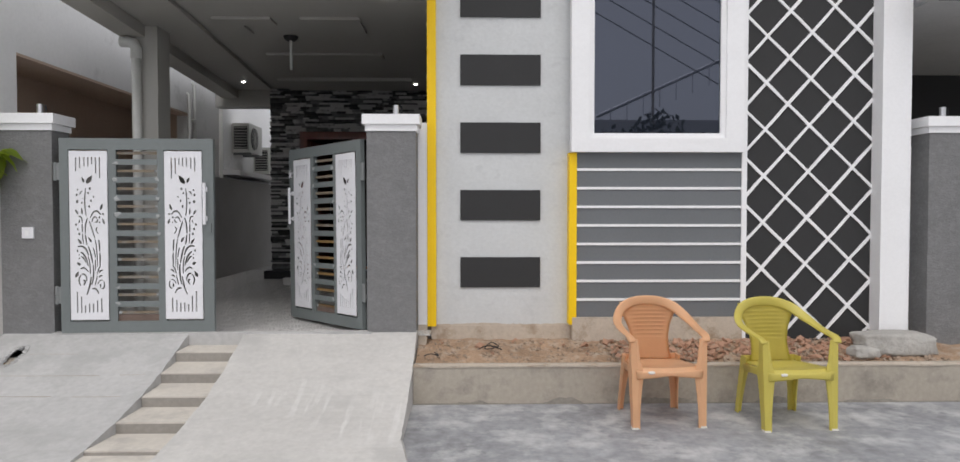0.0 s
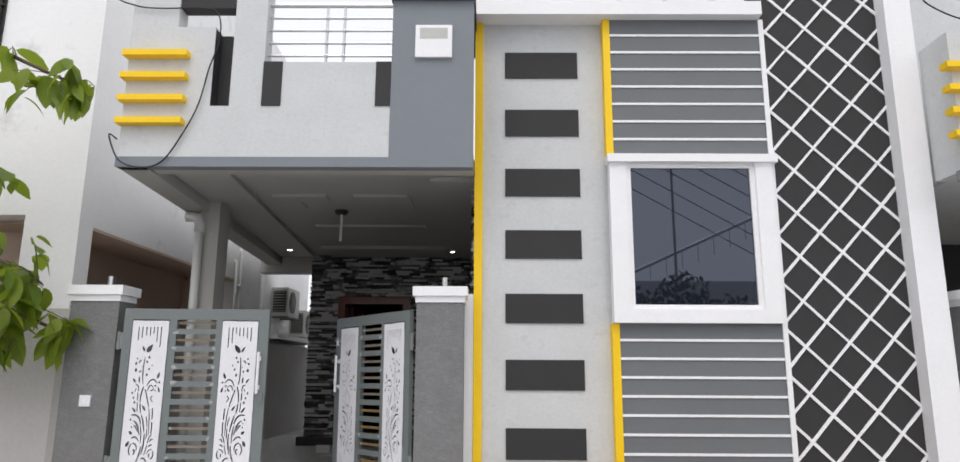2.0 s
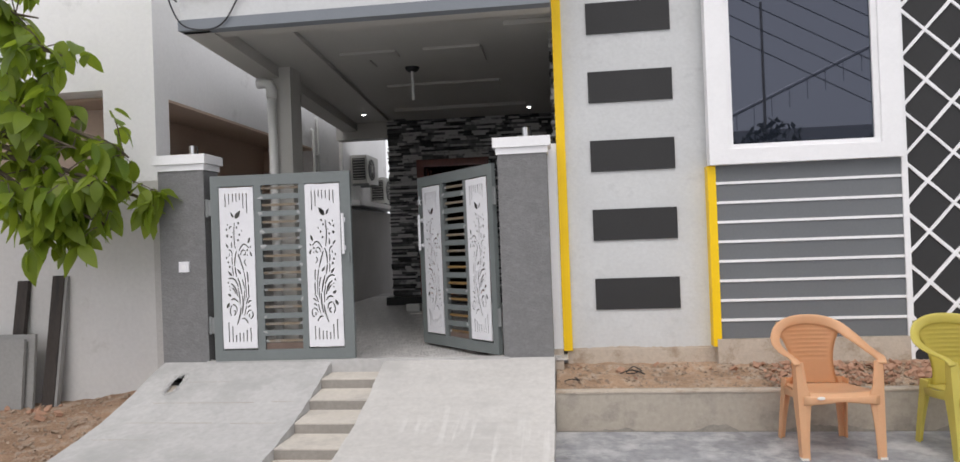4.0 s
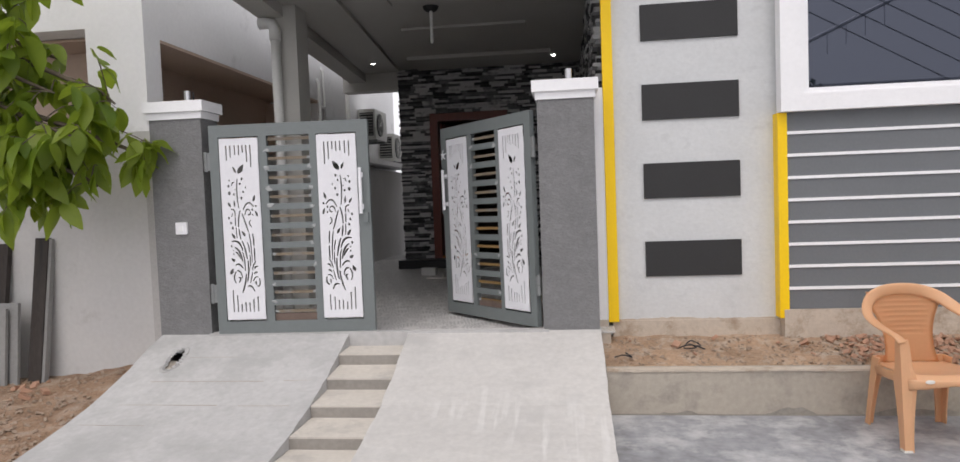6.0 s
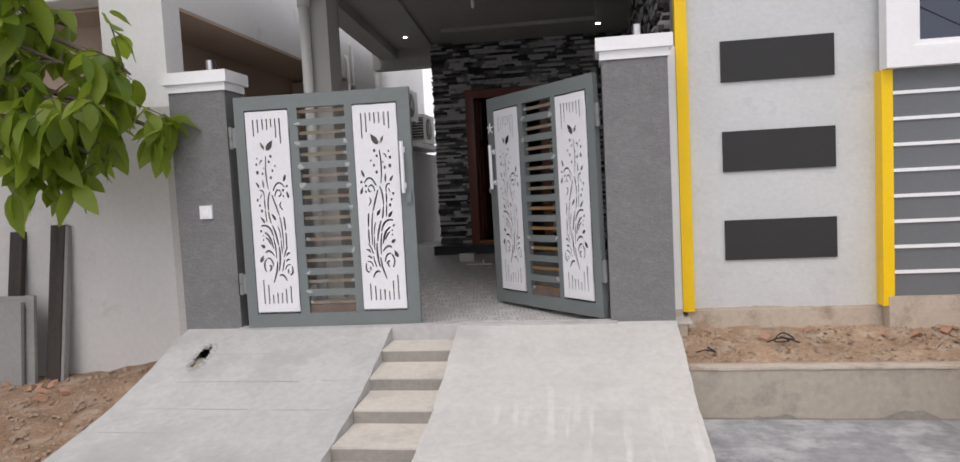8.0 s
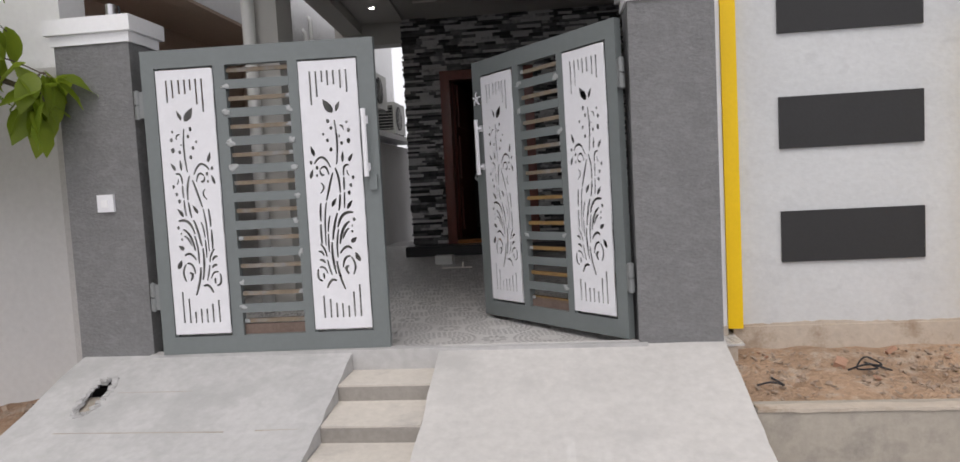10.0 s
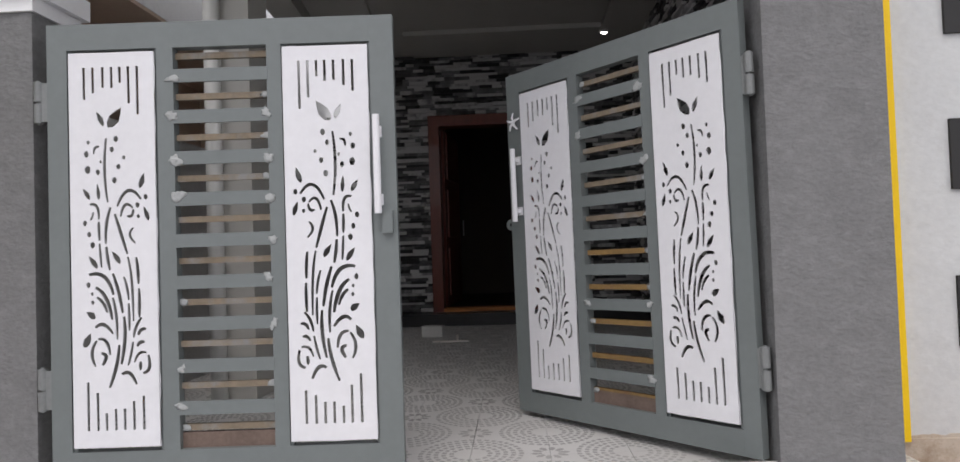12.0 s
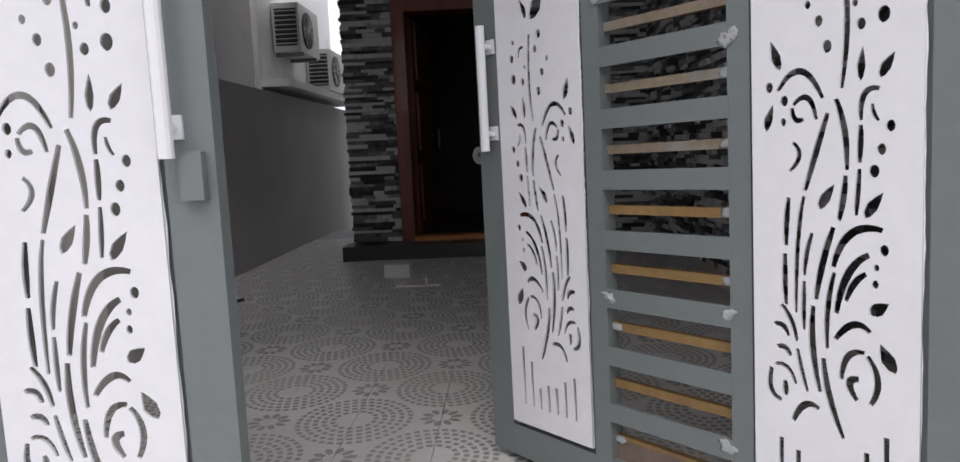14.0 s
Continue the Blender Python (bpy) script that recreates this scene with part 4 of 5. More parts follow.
        part("hinge", bm, M_HINGE, g, "welded barrel hinge", smooth=False)
    # pull handle and latch
    hu = far_in + 0.022
    bm = bmesh.new()
    tube(bm, [(s * hu, -0.062, 0.915), (s * hu, -0.062, 1.268)], 0.013, 12)
    for z in (0.966, 1.212):
        tube(bm, [(s * hu, -0.02, z), (s * hu, -0.062, z)], 0.009, 10)
        box(bm, s * hu - 0.015, s * hu + 0.015, -0.03, -0.02, z - 0.02, z + 0.02)
    part("handle", bm, M_HANDLE, g, "white tubular pull handle")
    bm = bmesh.new()
    if s > 0:
        bx(far_in + 0.032, far_in + 0.07, -0.045, -0.022, 0.845, 0.925, bm)
        bevel(bm, 0.008)
        part("latch", bm, M_GATE, g, "painted latch box")
    else:
        c = Vector((s * (U["end"] + 0.026), -0.005, 0.905))
        outer = [bm.verts.new(c + Vector((0.032 * math.cos(a), 0, 0.027 * math.sin(a)))) for a in [2 * math.pi * k / 20 for k in range(20)]]
        inner = [bm.verts.new(c + Vector((0.009 * math.cos(a), 0, 0.009 * math.sin(a)))) for a in [2 * math.pi * k / 20 for k in range(20)]]
        fs = [bm.faces.new((outer[k], outer[(k + 1) % 20], inner[(k + 1) % 20], inner[k])) for k in range(20)]
        ext = bmesh.ops.extrude_face_region(bm, geom=fs)
        for v in [e for e in ext["geom"] if isinstance(e, bmesh.types.BMVert)]:
            v.co.y += 0.008
        part("latch_eye", bm, M_GATE, g, "padlock eye tab")
        bm = bmesh.new()
        c = Vector((s * (far_in + 0.03), -0.04, 1.40))
        for a in range(5):
            d = Vector((math.cos(a * 1.26 + 0.3), 0, math.sin(a * 1.26 + 0.3)))
            tube(bm, [c, c + d * 0.022 + Vector((0, -0.008, 0)), c + d * 0.045], [0.007, 0.006, 0.004], 6)
        part("thread_knot", bm, M_HANDLE, g, "white thread knot")
    return g


M_TIMBER2 = mat("brown_primer", (0.16, 0.115, 0.095), 0.8, 0.35, 8, 60, 0.3)
M_PUTTY = mat("pale_putty", (0.38, 0.395, 0.395), 0.7, 0.15, 20, 80, 0.3)
gate_leaf(pose(-3.377, 5.752, 0.487, 0, 0, 2.8), 1, "closed grey steel gate leaf with white cut plates")
gate_leaf(pose(-0.830, 5.812, 0.493, 0, -0.8, -47.8), -1, "grey steel gate leaf swung half open inward")


# ---- balcony over the carport ----
BY = 5.43
balc = structure(thing("balcony", "", ""), "light grey balcony with slots, steel rail and blue-grey wall", "balcony")
EX = -3.42
boxes("slab_edge", M_BLUE, [(EX - 0.012, -0.305, BY - 0.012, BY + 0.1, 3.335, 3.425)], balc, "blue-grey slab edge trim")
for r in ((EX, -2.65, 3.427, 4.66), (-2.65, -2.19, 3.427, 3.90), (-2.48, -2.19, 3.90, 5.9), (-2.19, -1.045, 3.427, 4.32), (EX, -3.0, 4.66, 5.4)):
    boxes("parapet_panel", M_PANEL, [(r[0], r[1], BY, BY + 0.18, r[2], r[3])], balc)
boxes("slot", M_TILE, [(-2.65, -2.48, BY + 0.14, BY + 0.18, 3.90, 4.64), (-2.65, -2.646, BY + 0.002, BY + 0.14, 3.90, 4.64)], balc, "charcoal recessed slot")
boxes("slot", M_TILE, [(-2.192, -2.02, BY - 0.008, BY + 0.19, 3.90, 4.322)], balc, "charcoal recessed slot")
boxes("slot", M_TILE, [(-1.18, -1.045, BY - 0.008, BY + 0.19, 3.90, 4.322)], balc, "charcoal recessed slot")
boxes("blue_wall", M_BLUE, [(-1.043, -0.305, BY - 0.004, BY + 0.2, 3.427, 4.925)], balc, "blue-grey end wall")
boxes("canopy", M_TILE, [(-1.06, -0.29, BY - 0.06, BY + 1.2, 4.927, 5.03)], balc, "dark canopy edge")
boxes("cross_beam", M_TILE, [(-3.0, -2.48, BY + 0.02, BY + 0.16, 4.86, 5.0)], balc, "dark grey cross beam")
bm = bmesh.new()
quad_prism(bm, [(EX, BY + 0.18), (EX + 0.15, BY + 0.18), (edge_x(12) + 0.15, 12.0), (edge_x(12), 12.0)], 3.625, 3.7)
part("side_parapet", bm, M_PANEL, balc)
boxes("lamp_box", M_WHITE, [(-0.83, -0.50, BY - 0.035, BY, 4.355, 4.665)], balc, "white square wall lamp")
boxes("lamp_face", M_AC, [(-0.79, -0.54, BY - 0.039, BY - 0.033, 4.535, 4.635)], balc, "grey lamp lens")
for k in range(4):
    bm = bmesh.new()
    box(bm, EX - 0.018, -2.86, BY - 0.09, BY + 0.02, 3.712 + 0.212 * k, 3.765 + 0.212 * k)
    bevel(bm, 0.006)
    part("yellow_fin", bm, M_YELLOW, balc, "yellow horizontal fin")
for k in range(5):
    bm = bmesh.new()
    tube(bm, [(-2.2, BY + 0.09, 4.42 + 0.125 * k), (-1.04, BY + 0.09, 4.42 + 0.125 * k)], 0.012 if k < 4 else 0.02, 8)
    part("rail", bm, M_STEEL, balc, "steel balcony rail")
for x in (-1.66, -1.5):
    bm = bmesh.new()
    tube(bm, [(x, BY + 0.09, 4.30), (x, BY + 0.09, 4.93)], 0.012, 8)
    for k in range(4):
        bmesh.ops.create_uvsphere(bm, u_segments=10, v_segments=6, radius=0.024, matrix=Matrix.Translation((x, BY + 0.09, 4.42 + 0.125 * k)))
    part("rail_post", bm, M_STEEL, balc, "steel post with knobs")

cable = thing("hanging_cable", "slack black cable drooping along the balcony", "cable")
def droop(pts, r, n=8):
    """Smooth a run of points."""
    out = []
    p = [Vector(q) for q in pts]
    for i in range(len(p) - 1):
        a, b, c, d = p[max(i - 1, 0)], p[i], p[i + 1], p[min(i + 2, len(p) - 1)]
        for k in range(n):
            t = k / n
            out.append(0.5 * (2 * b + (c - a) * t + (2 * a - 5 * b + 4 * c - d) * t * t + (3 * b - a - 3 * c + d) * t ** 3))
    out.append(p[-1])
    bm = bmesh.new()
    tube(bm, out, r, 6)
    return bm
part("strand", droop([(-4.7, 5.6, 5.7), (-3.7, BY - 0.03, 5.0), (-3.4, BY - 0.03, 4.86), (-3.16, BY - 0.03, 4.83), (-2.75, BY - 0.03, 4.83), (-2.62, BY - 0.03, 4.75), (-2.60, BY - 0.03, 4.50), (-2.67, BY - 0.03, 4.25), (-2.74, BY - 0.03, 3.90), (-2.86, BY - 0.03, 3.62), (-3.01, BY - 0.03, 3.38), (-3.18, BY - 0.04, 3.32), (-3.38, BY - 0.05, 3.38), (-3.49, BY - 0.05, 3.61), (-3.43, BY - 0.02, 3.58)], 0.0065), M_CABLE, cable, smooth=True)

# ---- carport fixtures ----
pipe = thing("drain_pipe", "white rain pipe with elbow beside the column", "pipe")
bm = bmesh.new()
tube(bm, [(-3.375, 7.15, 0.45), (-3.375, 7.15, 3.16)], 0.046, 16)
part("pipe", bm, M_PVC, pipe, smooth=True)
bm = bmesh.new()
tube(bm, [(-3.375, 7.15, 3.10), (-3.375, 7.15, 3.20), (-3.40, 7.15, 3.255), (-3.46, 7.15, 3.27), (-3.53, 7.15, 3.27)], 0.056, 16)
part("elbow", bm, M_PVC, pipe, smooth=True)
for x, y in ((-3.236, 10.19), (-0.713, 10.33)):
    d = thing("downlight", "small round lit ceiling downlight", "ceiling light", group="carport downlights")
    zc = 3.45
    bm = bmesh.new()
    tube(bm, [(x, y, zc - 0.002), (x, y, zc - 0.02)], 0.045, 18)
    part("ring", bm, M_WHITE, d)
    bm = bmesh.new()
    tube(bm, [(x, y, zc - 0.018), (x, y, zc - 0.026)], 0.026, 18)
    part("lens", bm, M_SPOT, d)
rod = thing("fan_rod", "white ceiling fan rod without blades", "fan rod")
bm = bmesh.new()
tube(bm, [(-1.94, 7.8, 3.12), (-1.94, 7.8, 3.47)], 0.016, 10)
part("down_rod", bm, M_PVC, rod)
bm = bmesh.new()
tube(bm, [(-1.94, 7.8, 3.45), (-1.94, 7.8, 3.47), (-1.94, 7.8, 3.499)], [0.05, 0.075, 0.085], 16)
part("canopy_cup", bm, M_BLACK, rod, "black ceiling cup")

brick = thing("loose_brick", "pale cement brick lying on the tiles", "brick", pose(-2.50, 9.94, FZ, 0, 0, -5))
bm = bmesh.new()
box(bm, -0.10, 0.10, -0.05, 0.05, 0, 0.10)
bevel(bm, 0.008)
part("block", bm, M_PVC, brick)
stick = thing("wood_offcut", "thin pale wood strip on the tiled floor", "offcut")
boxes("strip", M_STICKER, [(-2.45, -2.13, 9.49, 9.515, FZ, FZ + 0.012), (-2.24, -2.222, 9.52, 9.54, FZ, FZ + 0.06)], stick)
stick2 = thing("steel_rod", "short dark rod lying on the floor", "rod")
bm = bmesh.new()
tube(bm, [(-3.62, 8.6, FZ + 0.012), (-3.45, 9.2, FZ + 0.012)], 0.012, 8)
part("bar", bm, M_BLACK, stick2)

# ---- neighbour on the west ----
NH = structure(thing("neighbour_house", "", ""), "white neighbour house with brown parking openings", "house")
boxes("front_wall", M_NLOW, [(-12.0, -3.88, 6.04, 6.2, -0.1, 2.15)], NH, "cream-white low front wall")
bm = bmesh.new()
box(bm, -4.69, -4.15, 6.2, 6.44, 2.152, 7.5)
part("column", bm, M_NEIGH, NH)
boxes("upper_wall", M_NEIGH, [(-12.0, -4.692, 6.22, 6.5, 3.08, 7.5)], NH)
boxes("roof", M_NEIGH, [(-12.0, -4.15, 6.2, 15.0, 7.502, 7.6)], NH)
boxes("west_wall", M_NEIGH, [(-12.2, -12.0, 6.2, 15.0, -0.02, 7.5)], NH)
boxes("rear_wall", M_NEIGH, [(-12.0, -4.36, 14.8, 15.0, 0.2, 7.5)], NH)
boxes("side_wall", M_NEIGH, [(-4.35, -4.152, 6.44, 15.0, 3.0, 7.5)], NH)
boxes("side_wall", M_NEIGH, [(-4.35, -4.152, 10.5, 15.0, 0.0, 2.998)], NH)
boxes("soffit", M_BROWN, [(-4.35, -4.154, 6.442, 10.498, 2.972, 2.998)], NH, "brown painted soffit")
boxes("side_sill", M_NEIGH, [(-4.35, -4.152, 6.44, 10.498, 0.0, 1.9)], NH)
boxes("inner_wall", M_BROWN, [(-5.1, -5.0, 6.95, 10.7, 0, 3.05)], NH, "brown painted inner wall")
boxes("inner_wall", M_BROWN, [(-12.0, -5.102, 6.95, 7.1, 0, 3.05)], NH, "brown painted inner wall")
boxes("inner_wall", M_BROWN, [(-4.998, -4.352, 10.5, 10.6, 0, 2.998)], NH, "brown painted inner wall")
boxes("soffit", M_BROWN, [(-12.0, -4.352, 6.505, 10.7, 3.052, 3.075)], NH, "brown painted soffit")
boxes("ground_floor", M_KERB, [(-12.0, -4.152, 6.2, 15.0, -0.02, 0.2)], NH)
win2 = boxes("window", M_BLACK, [(-6.2, -5.2, 6.195, 6.225, 4.55, 6.2)], NH, "dark window opening")
for k in range(7):
    boxes("grille_bar", M_TIMBER, [(-6.15 + 0.15 * k, -6.13 + 0.15 * k, 6.17, 6.19, 4.55, 6.2)], win2)
for k in range(5):
    boxes("grille_bar", M_TIMBER, [(-6.2, -5.2, 6.165, 6.185, 4.7 + 0.3 * k, 4.72 + 0.3 * k)], win2)
boxes("ac_ledge", M_NEIGH, [(-4.15, -3.78, 11.7, 15.0, 2.14, 2.22)], NH, "concrete ledge below the units")
slim_pipe = thing("wall_pipe", "slim white water pipes on the wall", "pipe")
bm = bmesh.new()
for y in (10.75, 10.95):
    tube(bm, [(-4.12, y - 0.35, 0.3), (-4.12, y - 0.35, 3.25 + (y - 10.75)), (-4.16, y - 0.35, 3.3 + (y - 10.75))], 0.025, 10)
tube(bm, [(-4.12, 10.4, 2.9), (-4.12, 10.6, 2.9)], 0.03, 10)
part("pipe", bm, M_PVC, slim_pipe, smooth=True)
np2 = thing("wall_pipe", "thin white drain pipe near the outdoor units", "pipe")
bm = bmesh.new()
tube(bm, [(-4.11, 11.72, 0.3), (-4.11, 11.72, 3.3)], 0.035, 10)
part("pipe", bm, M_PVC, np2, smooth=True)


def outdoor_unit(y, z):
    u = thing("outdoor_unit", "cream split air conditioner outdoor unit", "air conditioner", pose(-3.985, y, z), "outdoor units")
    bm = bmesh.new()
    box(bm, -0.15, 0.15, 0.0, 0.78, 0, 0.52)
    bevel(bm, 0.015)
    part("casing", bm, M_AC, u)
    bm = bmesh.new()
    box(bm, -0.12, 0.12, -0.012, 0.004, 0.06, 0.46)
    part("vent", bm, M_BLACK, u, "dark end vent")
    for k in range(8):
        boxes("louvre", M_AC, [(-0.12, 0.12, -0.018, -0.006, 0.08 + 0.05 * k, 0.088 + 0.05 * k)], u)
    bm = bmesh.new()
    tube(bm, [(0.148, 0.3, 0.26), (0.165, 0.3, 0.26)], 0.2, 20)
    part("fan_grille", bm, M_BLACK, u, "round dark fan grille")
    for k in range(6):
        bm = bmesh.new()
        a = math.pi * k / 6
        tube(bm, [(0.168, 0.3 - 0.2 * math.cos(a), 0.26 - 0.2 * math.sin(a)), (0.168, 0.3 + 0.2 * math.cos(a), 0.26 + 0.2 * math.sin(a))], 0.004, 5)
        part("grille_wire", bm, M_AC, u)
    for y0 in (0.1, 0.62):
        boxes("bracket", M_HINGE, [(-0.2, 0.15, y0, y0 + 0.04, -0.04, 0.0)], u)
    return u


outdoor_unit(12.35, 2.58)
outdoor_unit(13.6, 2.26)

# leaning timber and stone slabs
def leaning(name, x0, x1, t, h, y, z, label, cat, material, group=""):
    ob = thing(name, label, cat, pose(0, y, z, -6.0, 0, 0), group)
    bm = bmesh.new()
    box(bm, x0, x1, 0, t, 0, h)
    for v in bm.verts:
        v.co.x += 0.01 * noise.noise(v.co * 3) + (0.05 * v.co.z if name == "timber_plank" else 0)
    bevel(bm, 0.006)
    part("board", bm, material, ob)
    return ob
leaning("timber_plank", -5.19, -5.07, 0.05, 1.34, 5.86, -0.05, "dark weathered plank leaning on the white wall", "plank", M_TIMBER, "leaning planks")
leaning("timber_plank", -5.068, -5.04, 0.05, 1.33, 5.87, -0.05, "grey weathered batten leaning on the wall", "plank", M_SLABST, "leaning planks")
leaning("timber_plank", -5.55, -5.44, 0.05, 1.3, 5.86, -0.05, "dark weathered plank leaning on the white wall", "plank", M_TIMBER, "leaning planks")
leaning("stone_slab", -6.05, -5.28, 0.03, 0.76, 5.73, -0.05, "grey stone slab leaning against the planks", "stone slab", M_SLABST, "leaning slabs")
leaning("stone_slab", -5.9, -5.21, 0.03, 0.80, 5.78, -0.05, "grey stone slab leaning against the planks", "stone slab", M_SLABST, "leaning slabs")

# ---- neighbour on the east ----
EH = structure(thing("east_house", "", ""), "white and grey neighbour house with yellow fins", "house")
boxes("low_wall", M_WHITE, [(3.922, 4.30, 6.05, 6.2, 0.2, 2.10)], EH, "white low wall")
boxes("balcony_front", M_PANEL, [(3.95, 9.0, BY, BY + 0.4, 3.33, 4.62), (4.06, 9.0, BY + 0.4, 9.0, 3.33, 3.5)], EH)
boxes("slab_edge", M_BLUE, [(3.94, 9.0, BY - 0.012, BY + 0.1, 3.25, 3.34)], EH, "blue-grey slab edge trim")
for k in range(4):
    bm = bmesh.new()
    box(bm, 3.86, 4.8, BY - 0.09, BY + 0.02, 3.61 + 0.212 * k, 3.665 + 0.212 * k)
    part("yellow_fin", bm, M_YELLOW, EH, "yellow horizontal fin")
# charcoal on these walls stands in for the shade inside the carport
boxes("rear_wall", M_TILE, [(4.046, 9.0, 9.0, 9.2, 0.0, 3.4), (9.0, 9.2, 5.5, 9.0, 0, 3.4)], EH, "carport wall coloured dark for its shade")
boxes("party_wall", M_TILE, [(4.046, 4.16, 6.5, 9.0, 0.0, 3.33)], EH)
boxes("floor_east", M_KERB, [(4.046, 9.0, 6.05, 9.0, 0.1, 0.4)], EH)
boxes("house_body", M_PANEL, [(4.05, 9.0, 6.31, 6.5, 3.5, 5.6)], EH)
cable_e = thing("hanging_cable", "slack black cable on the neighbour balcony", "cable")
part("strand", droop([(3.60, 5.38, 5.15), (3.70, 5.38, 4.99), (3.832, 5.38, 4.833), (4.206, 5.38, 4.692), (5.0, 5.38, 4.66), (6.5, 5.38, 4.9)], 0.007), M_CABLE, cable_e, smooth=True)
gate_pillar("gate_pillar", 4.07, 4.50, 5.80, 6.04, (4.25, 5.9), "dark grey gate pillar of the next house")
closing = structure(boxes("house_shell", M_NEIGH, [(-0.05, 4.04, 9.0, 9.2, 0.2, 6.2), (-0.05, 0.1, 6.3, 9.0, 3.56, 5.1), (-0.2, 2.5, 6.3, 9.0, 5.0, 5.02)]), "plain rear walls of the front room", "wall")

# ---- rubble, rocks, litter ----
def shard(bm, x, y, z, s, rz):
    m = Matrix.Translation((x, y, z)) @ Euler((rz.uniform(-0.7, 0.7), rz.uniform(-0.7, 0.7), rz.uniform(0, 6.28))).to_matrix().to_4x4()
    vs = box(bm, -s, s, -s * rz.uniform(0.4, 0.9), s * 0.7, -s * 0.35, s * rz.uniform(0.25, 0.5), m)
    for v in vs:
        v.co += Vector((rz.uniform(-1, 1), rz.uniform(-1, 1), rz.uniform(-1, 1))) * s * 0.18
rz = random.Random(11)
bm = bmesh.new()
for k in range(380):
    x = rz.uniform(1.25, 3.6) if rz.random() < 0.97 else rz.uniform(-0.3, 1.25)
    y = rz.uniform(5.40, 5.9)
    shard(bm, x, y, 0.30 + 0.08 * min(1, (y - 5.36) / 0.5), rz.uniform(0.010, 0.034), rz)
tagged(part("brick_rubble", bm, M_BRICK), "broken red brick shards on the soil", "rubble", "", "stuff")
bm = bmesh.new()
for k in range(1300):
    x, y = rz.uniform(-0.35, 4.0), rz.uniform(5.37, 5.95)
    shard(bm, x, y, 0.295 + 0.08 * min(1, (y - 5.36) / 0.5), rz.uniform(0.004, 0.011 if x < 1.2 else 0.018), rz)
for k in range(1100):
    x, y = rz.uniform(-6.0, XL - 0.02), rz.uniform(3.7, 5.95)
    shard(bm, x, y, mound(x, y) + 0.035, rz.uniform(0.004, 0.02), rz)
tagged(part("gravel", bm, M_PEBBLE), "small brown stones scattered on soil", "gravel", "", "stuff")
bm = bmesh.new()
for k in range(14):
    x, y = rz.uniform(-5.6, -4.7), rz.uniform(5.3, 5.85)
    shard(bm, x, y, mound(x, y) + 0.045, rz.uniform(0.015, 0.045), rz)
tagged(part("brick_rubble", bm, M_BRICK), "broken red bricks on the soil heap", "rubble", "", "stuff")


def rock(cx, cy, cz, sx, sy, sz, seed, label, material=None):
    bm = bmesh.new()
    bmesh.ops.create_icosphere(bm, subdivisions=4, radius=1.0)
    for v in bm.verts:
        c = v.co.copy()
        c = Vector([math.copysign(abs(q) ** 0.55, q) for q in c])
        w = 1 + 0.14 * noise.noise(v.co * 1.6 + Vector((seed, 0, 0))) + 0.05 * noise.noise(v.co * 6)
        v.co = Vector((c.x * sx * w, c.y * sy * w, c.z * sz * w))
    ob = part("cement_lump", bm, material or M_ROCK, smooth=True)
    ob.matrix_basis = pose(cx, cy, cz, 0, 3, 8)
    return tagged(ob, label, "rock")
rock(3.66, 5.60, 0.40, 0.36, 0.15, 0.10, 3.0, "pale cement lump at the column foot")
rock(3.33, 5.48, 0.35, 0.12, 0.08, 0.05, 8.0, "small pale cement lump on the soil")
bag = rock(4.02, 4.95, 0.04, 0.11, 0.09, 0.045, 21.0, "crumpled white plastic bag on the road", M_HANDLE)
bag.name = "plastic_bag"
tagged(bag, category="bag")
scrap = thing("wire_scrap", "twisted dark wire scrap on the soil", "wire")
part("strand", droop([(0.15, 5.62, 0.36), (0.22, 5.60, 0.39), (0.32, 5.66, 0.37), (0.26, 5.70, 0.40), (0.2, 5.64, 0.36), (0.28, 5.61, 0.37), (0.24, 5.66, 0.385), (0.34, 5.6, 0.36)], 0.0045), M_CABLE, scrap)
scrap2 = thing("wire_scrap", "dark wire scrap beside the ramp", "wire")
part("strand", droop([(-0.3, 5.5, 0.33), (-0.24, 5.48, 0.35), (-0.18, 5.5, 0.33), (-0.22, 5.55, 0.35)], 0.0045), M_CABLE, scrap2)


# ---- plastic armchairs ----
def loft(bm, rings, closed=True):
    vr = [[bm.verts.new(p) for p in r] for r in rings]
    n = len(vr[0])
    for a, b in zip(vr, vr[1:]):
        for k in range(n if closed else n - 1):
            bm.faces.new((a[k], a[(k + 1) % n], b[(k + 1) % n], b[k]))
    if closed:
        bm.faces.new(vr[0][::-1])
        bm.faces.new(vr[-1])


def strap(path, wide, thick, ups):
    """A flat band along a path: half-widths along each 'up', and thickness across."""
    rings = []
    p = [Vector(q) for q in path]
    for i, c in enumerate(p):
        d = (p[min(i + 1, len(p) - 1)] - p[max(i - 1, 0)]).normalized()
        u = Vector(ups[i])
        u = (u - d * u.dot(d)).normalized()
        s = d.cross(u)
        w, t = wide[i], thick
        rings.append([c + u * w + s * t * 0.4, c + u * w * 0.6 + s * t, c - u * w * 0.6 + s * t, c - u * w + s * t * 0.4, c - u * w - s * t * 0.4, c - u * w * 0.6 - s * t, c + u * w * 0.6 - s * t, c + u * w - s * t * 0.4])
    return rings


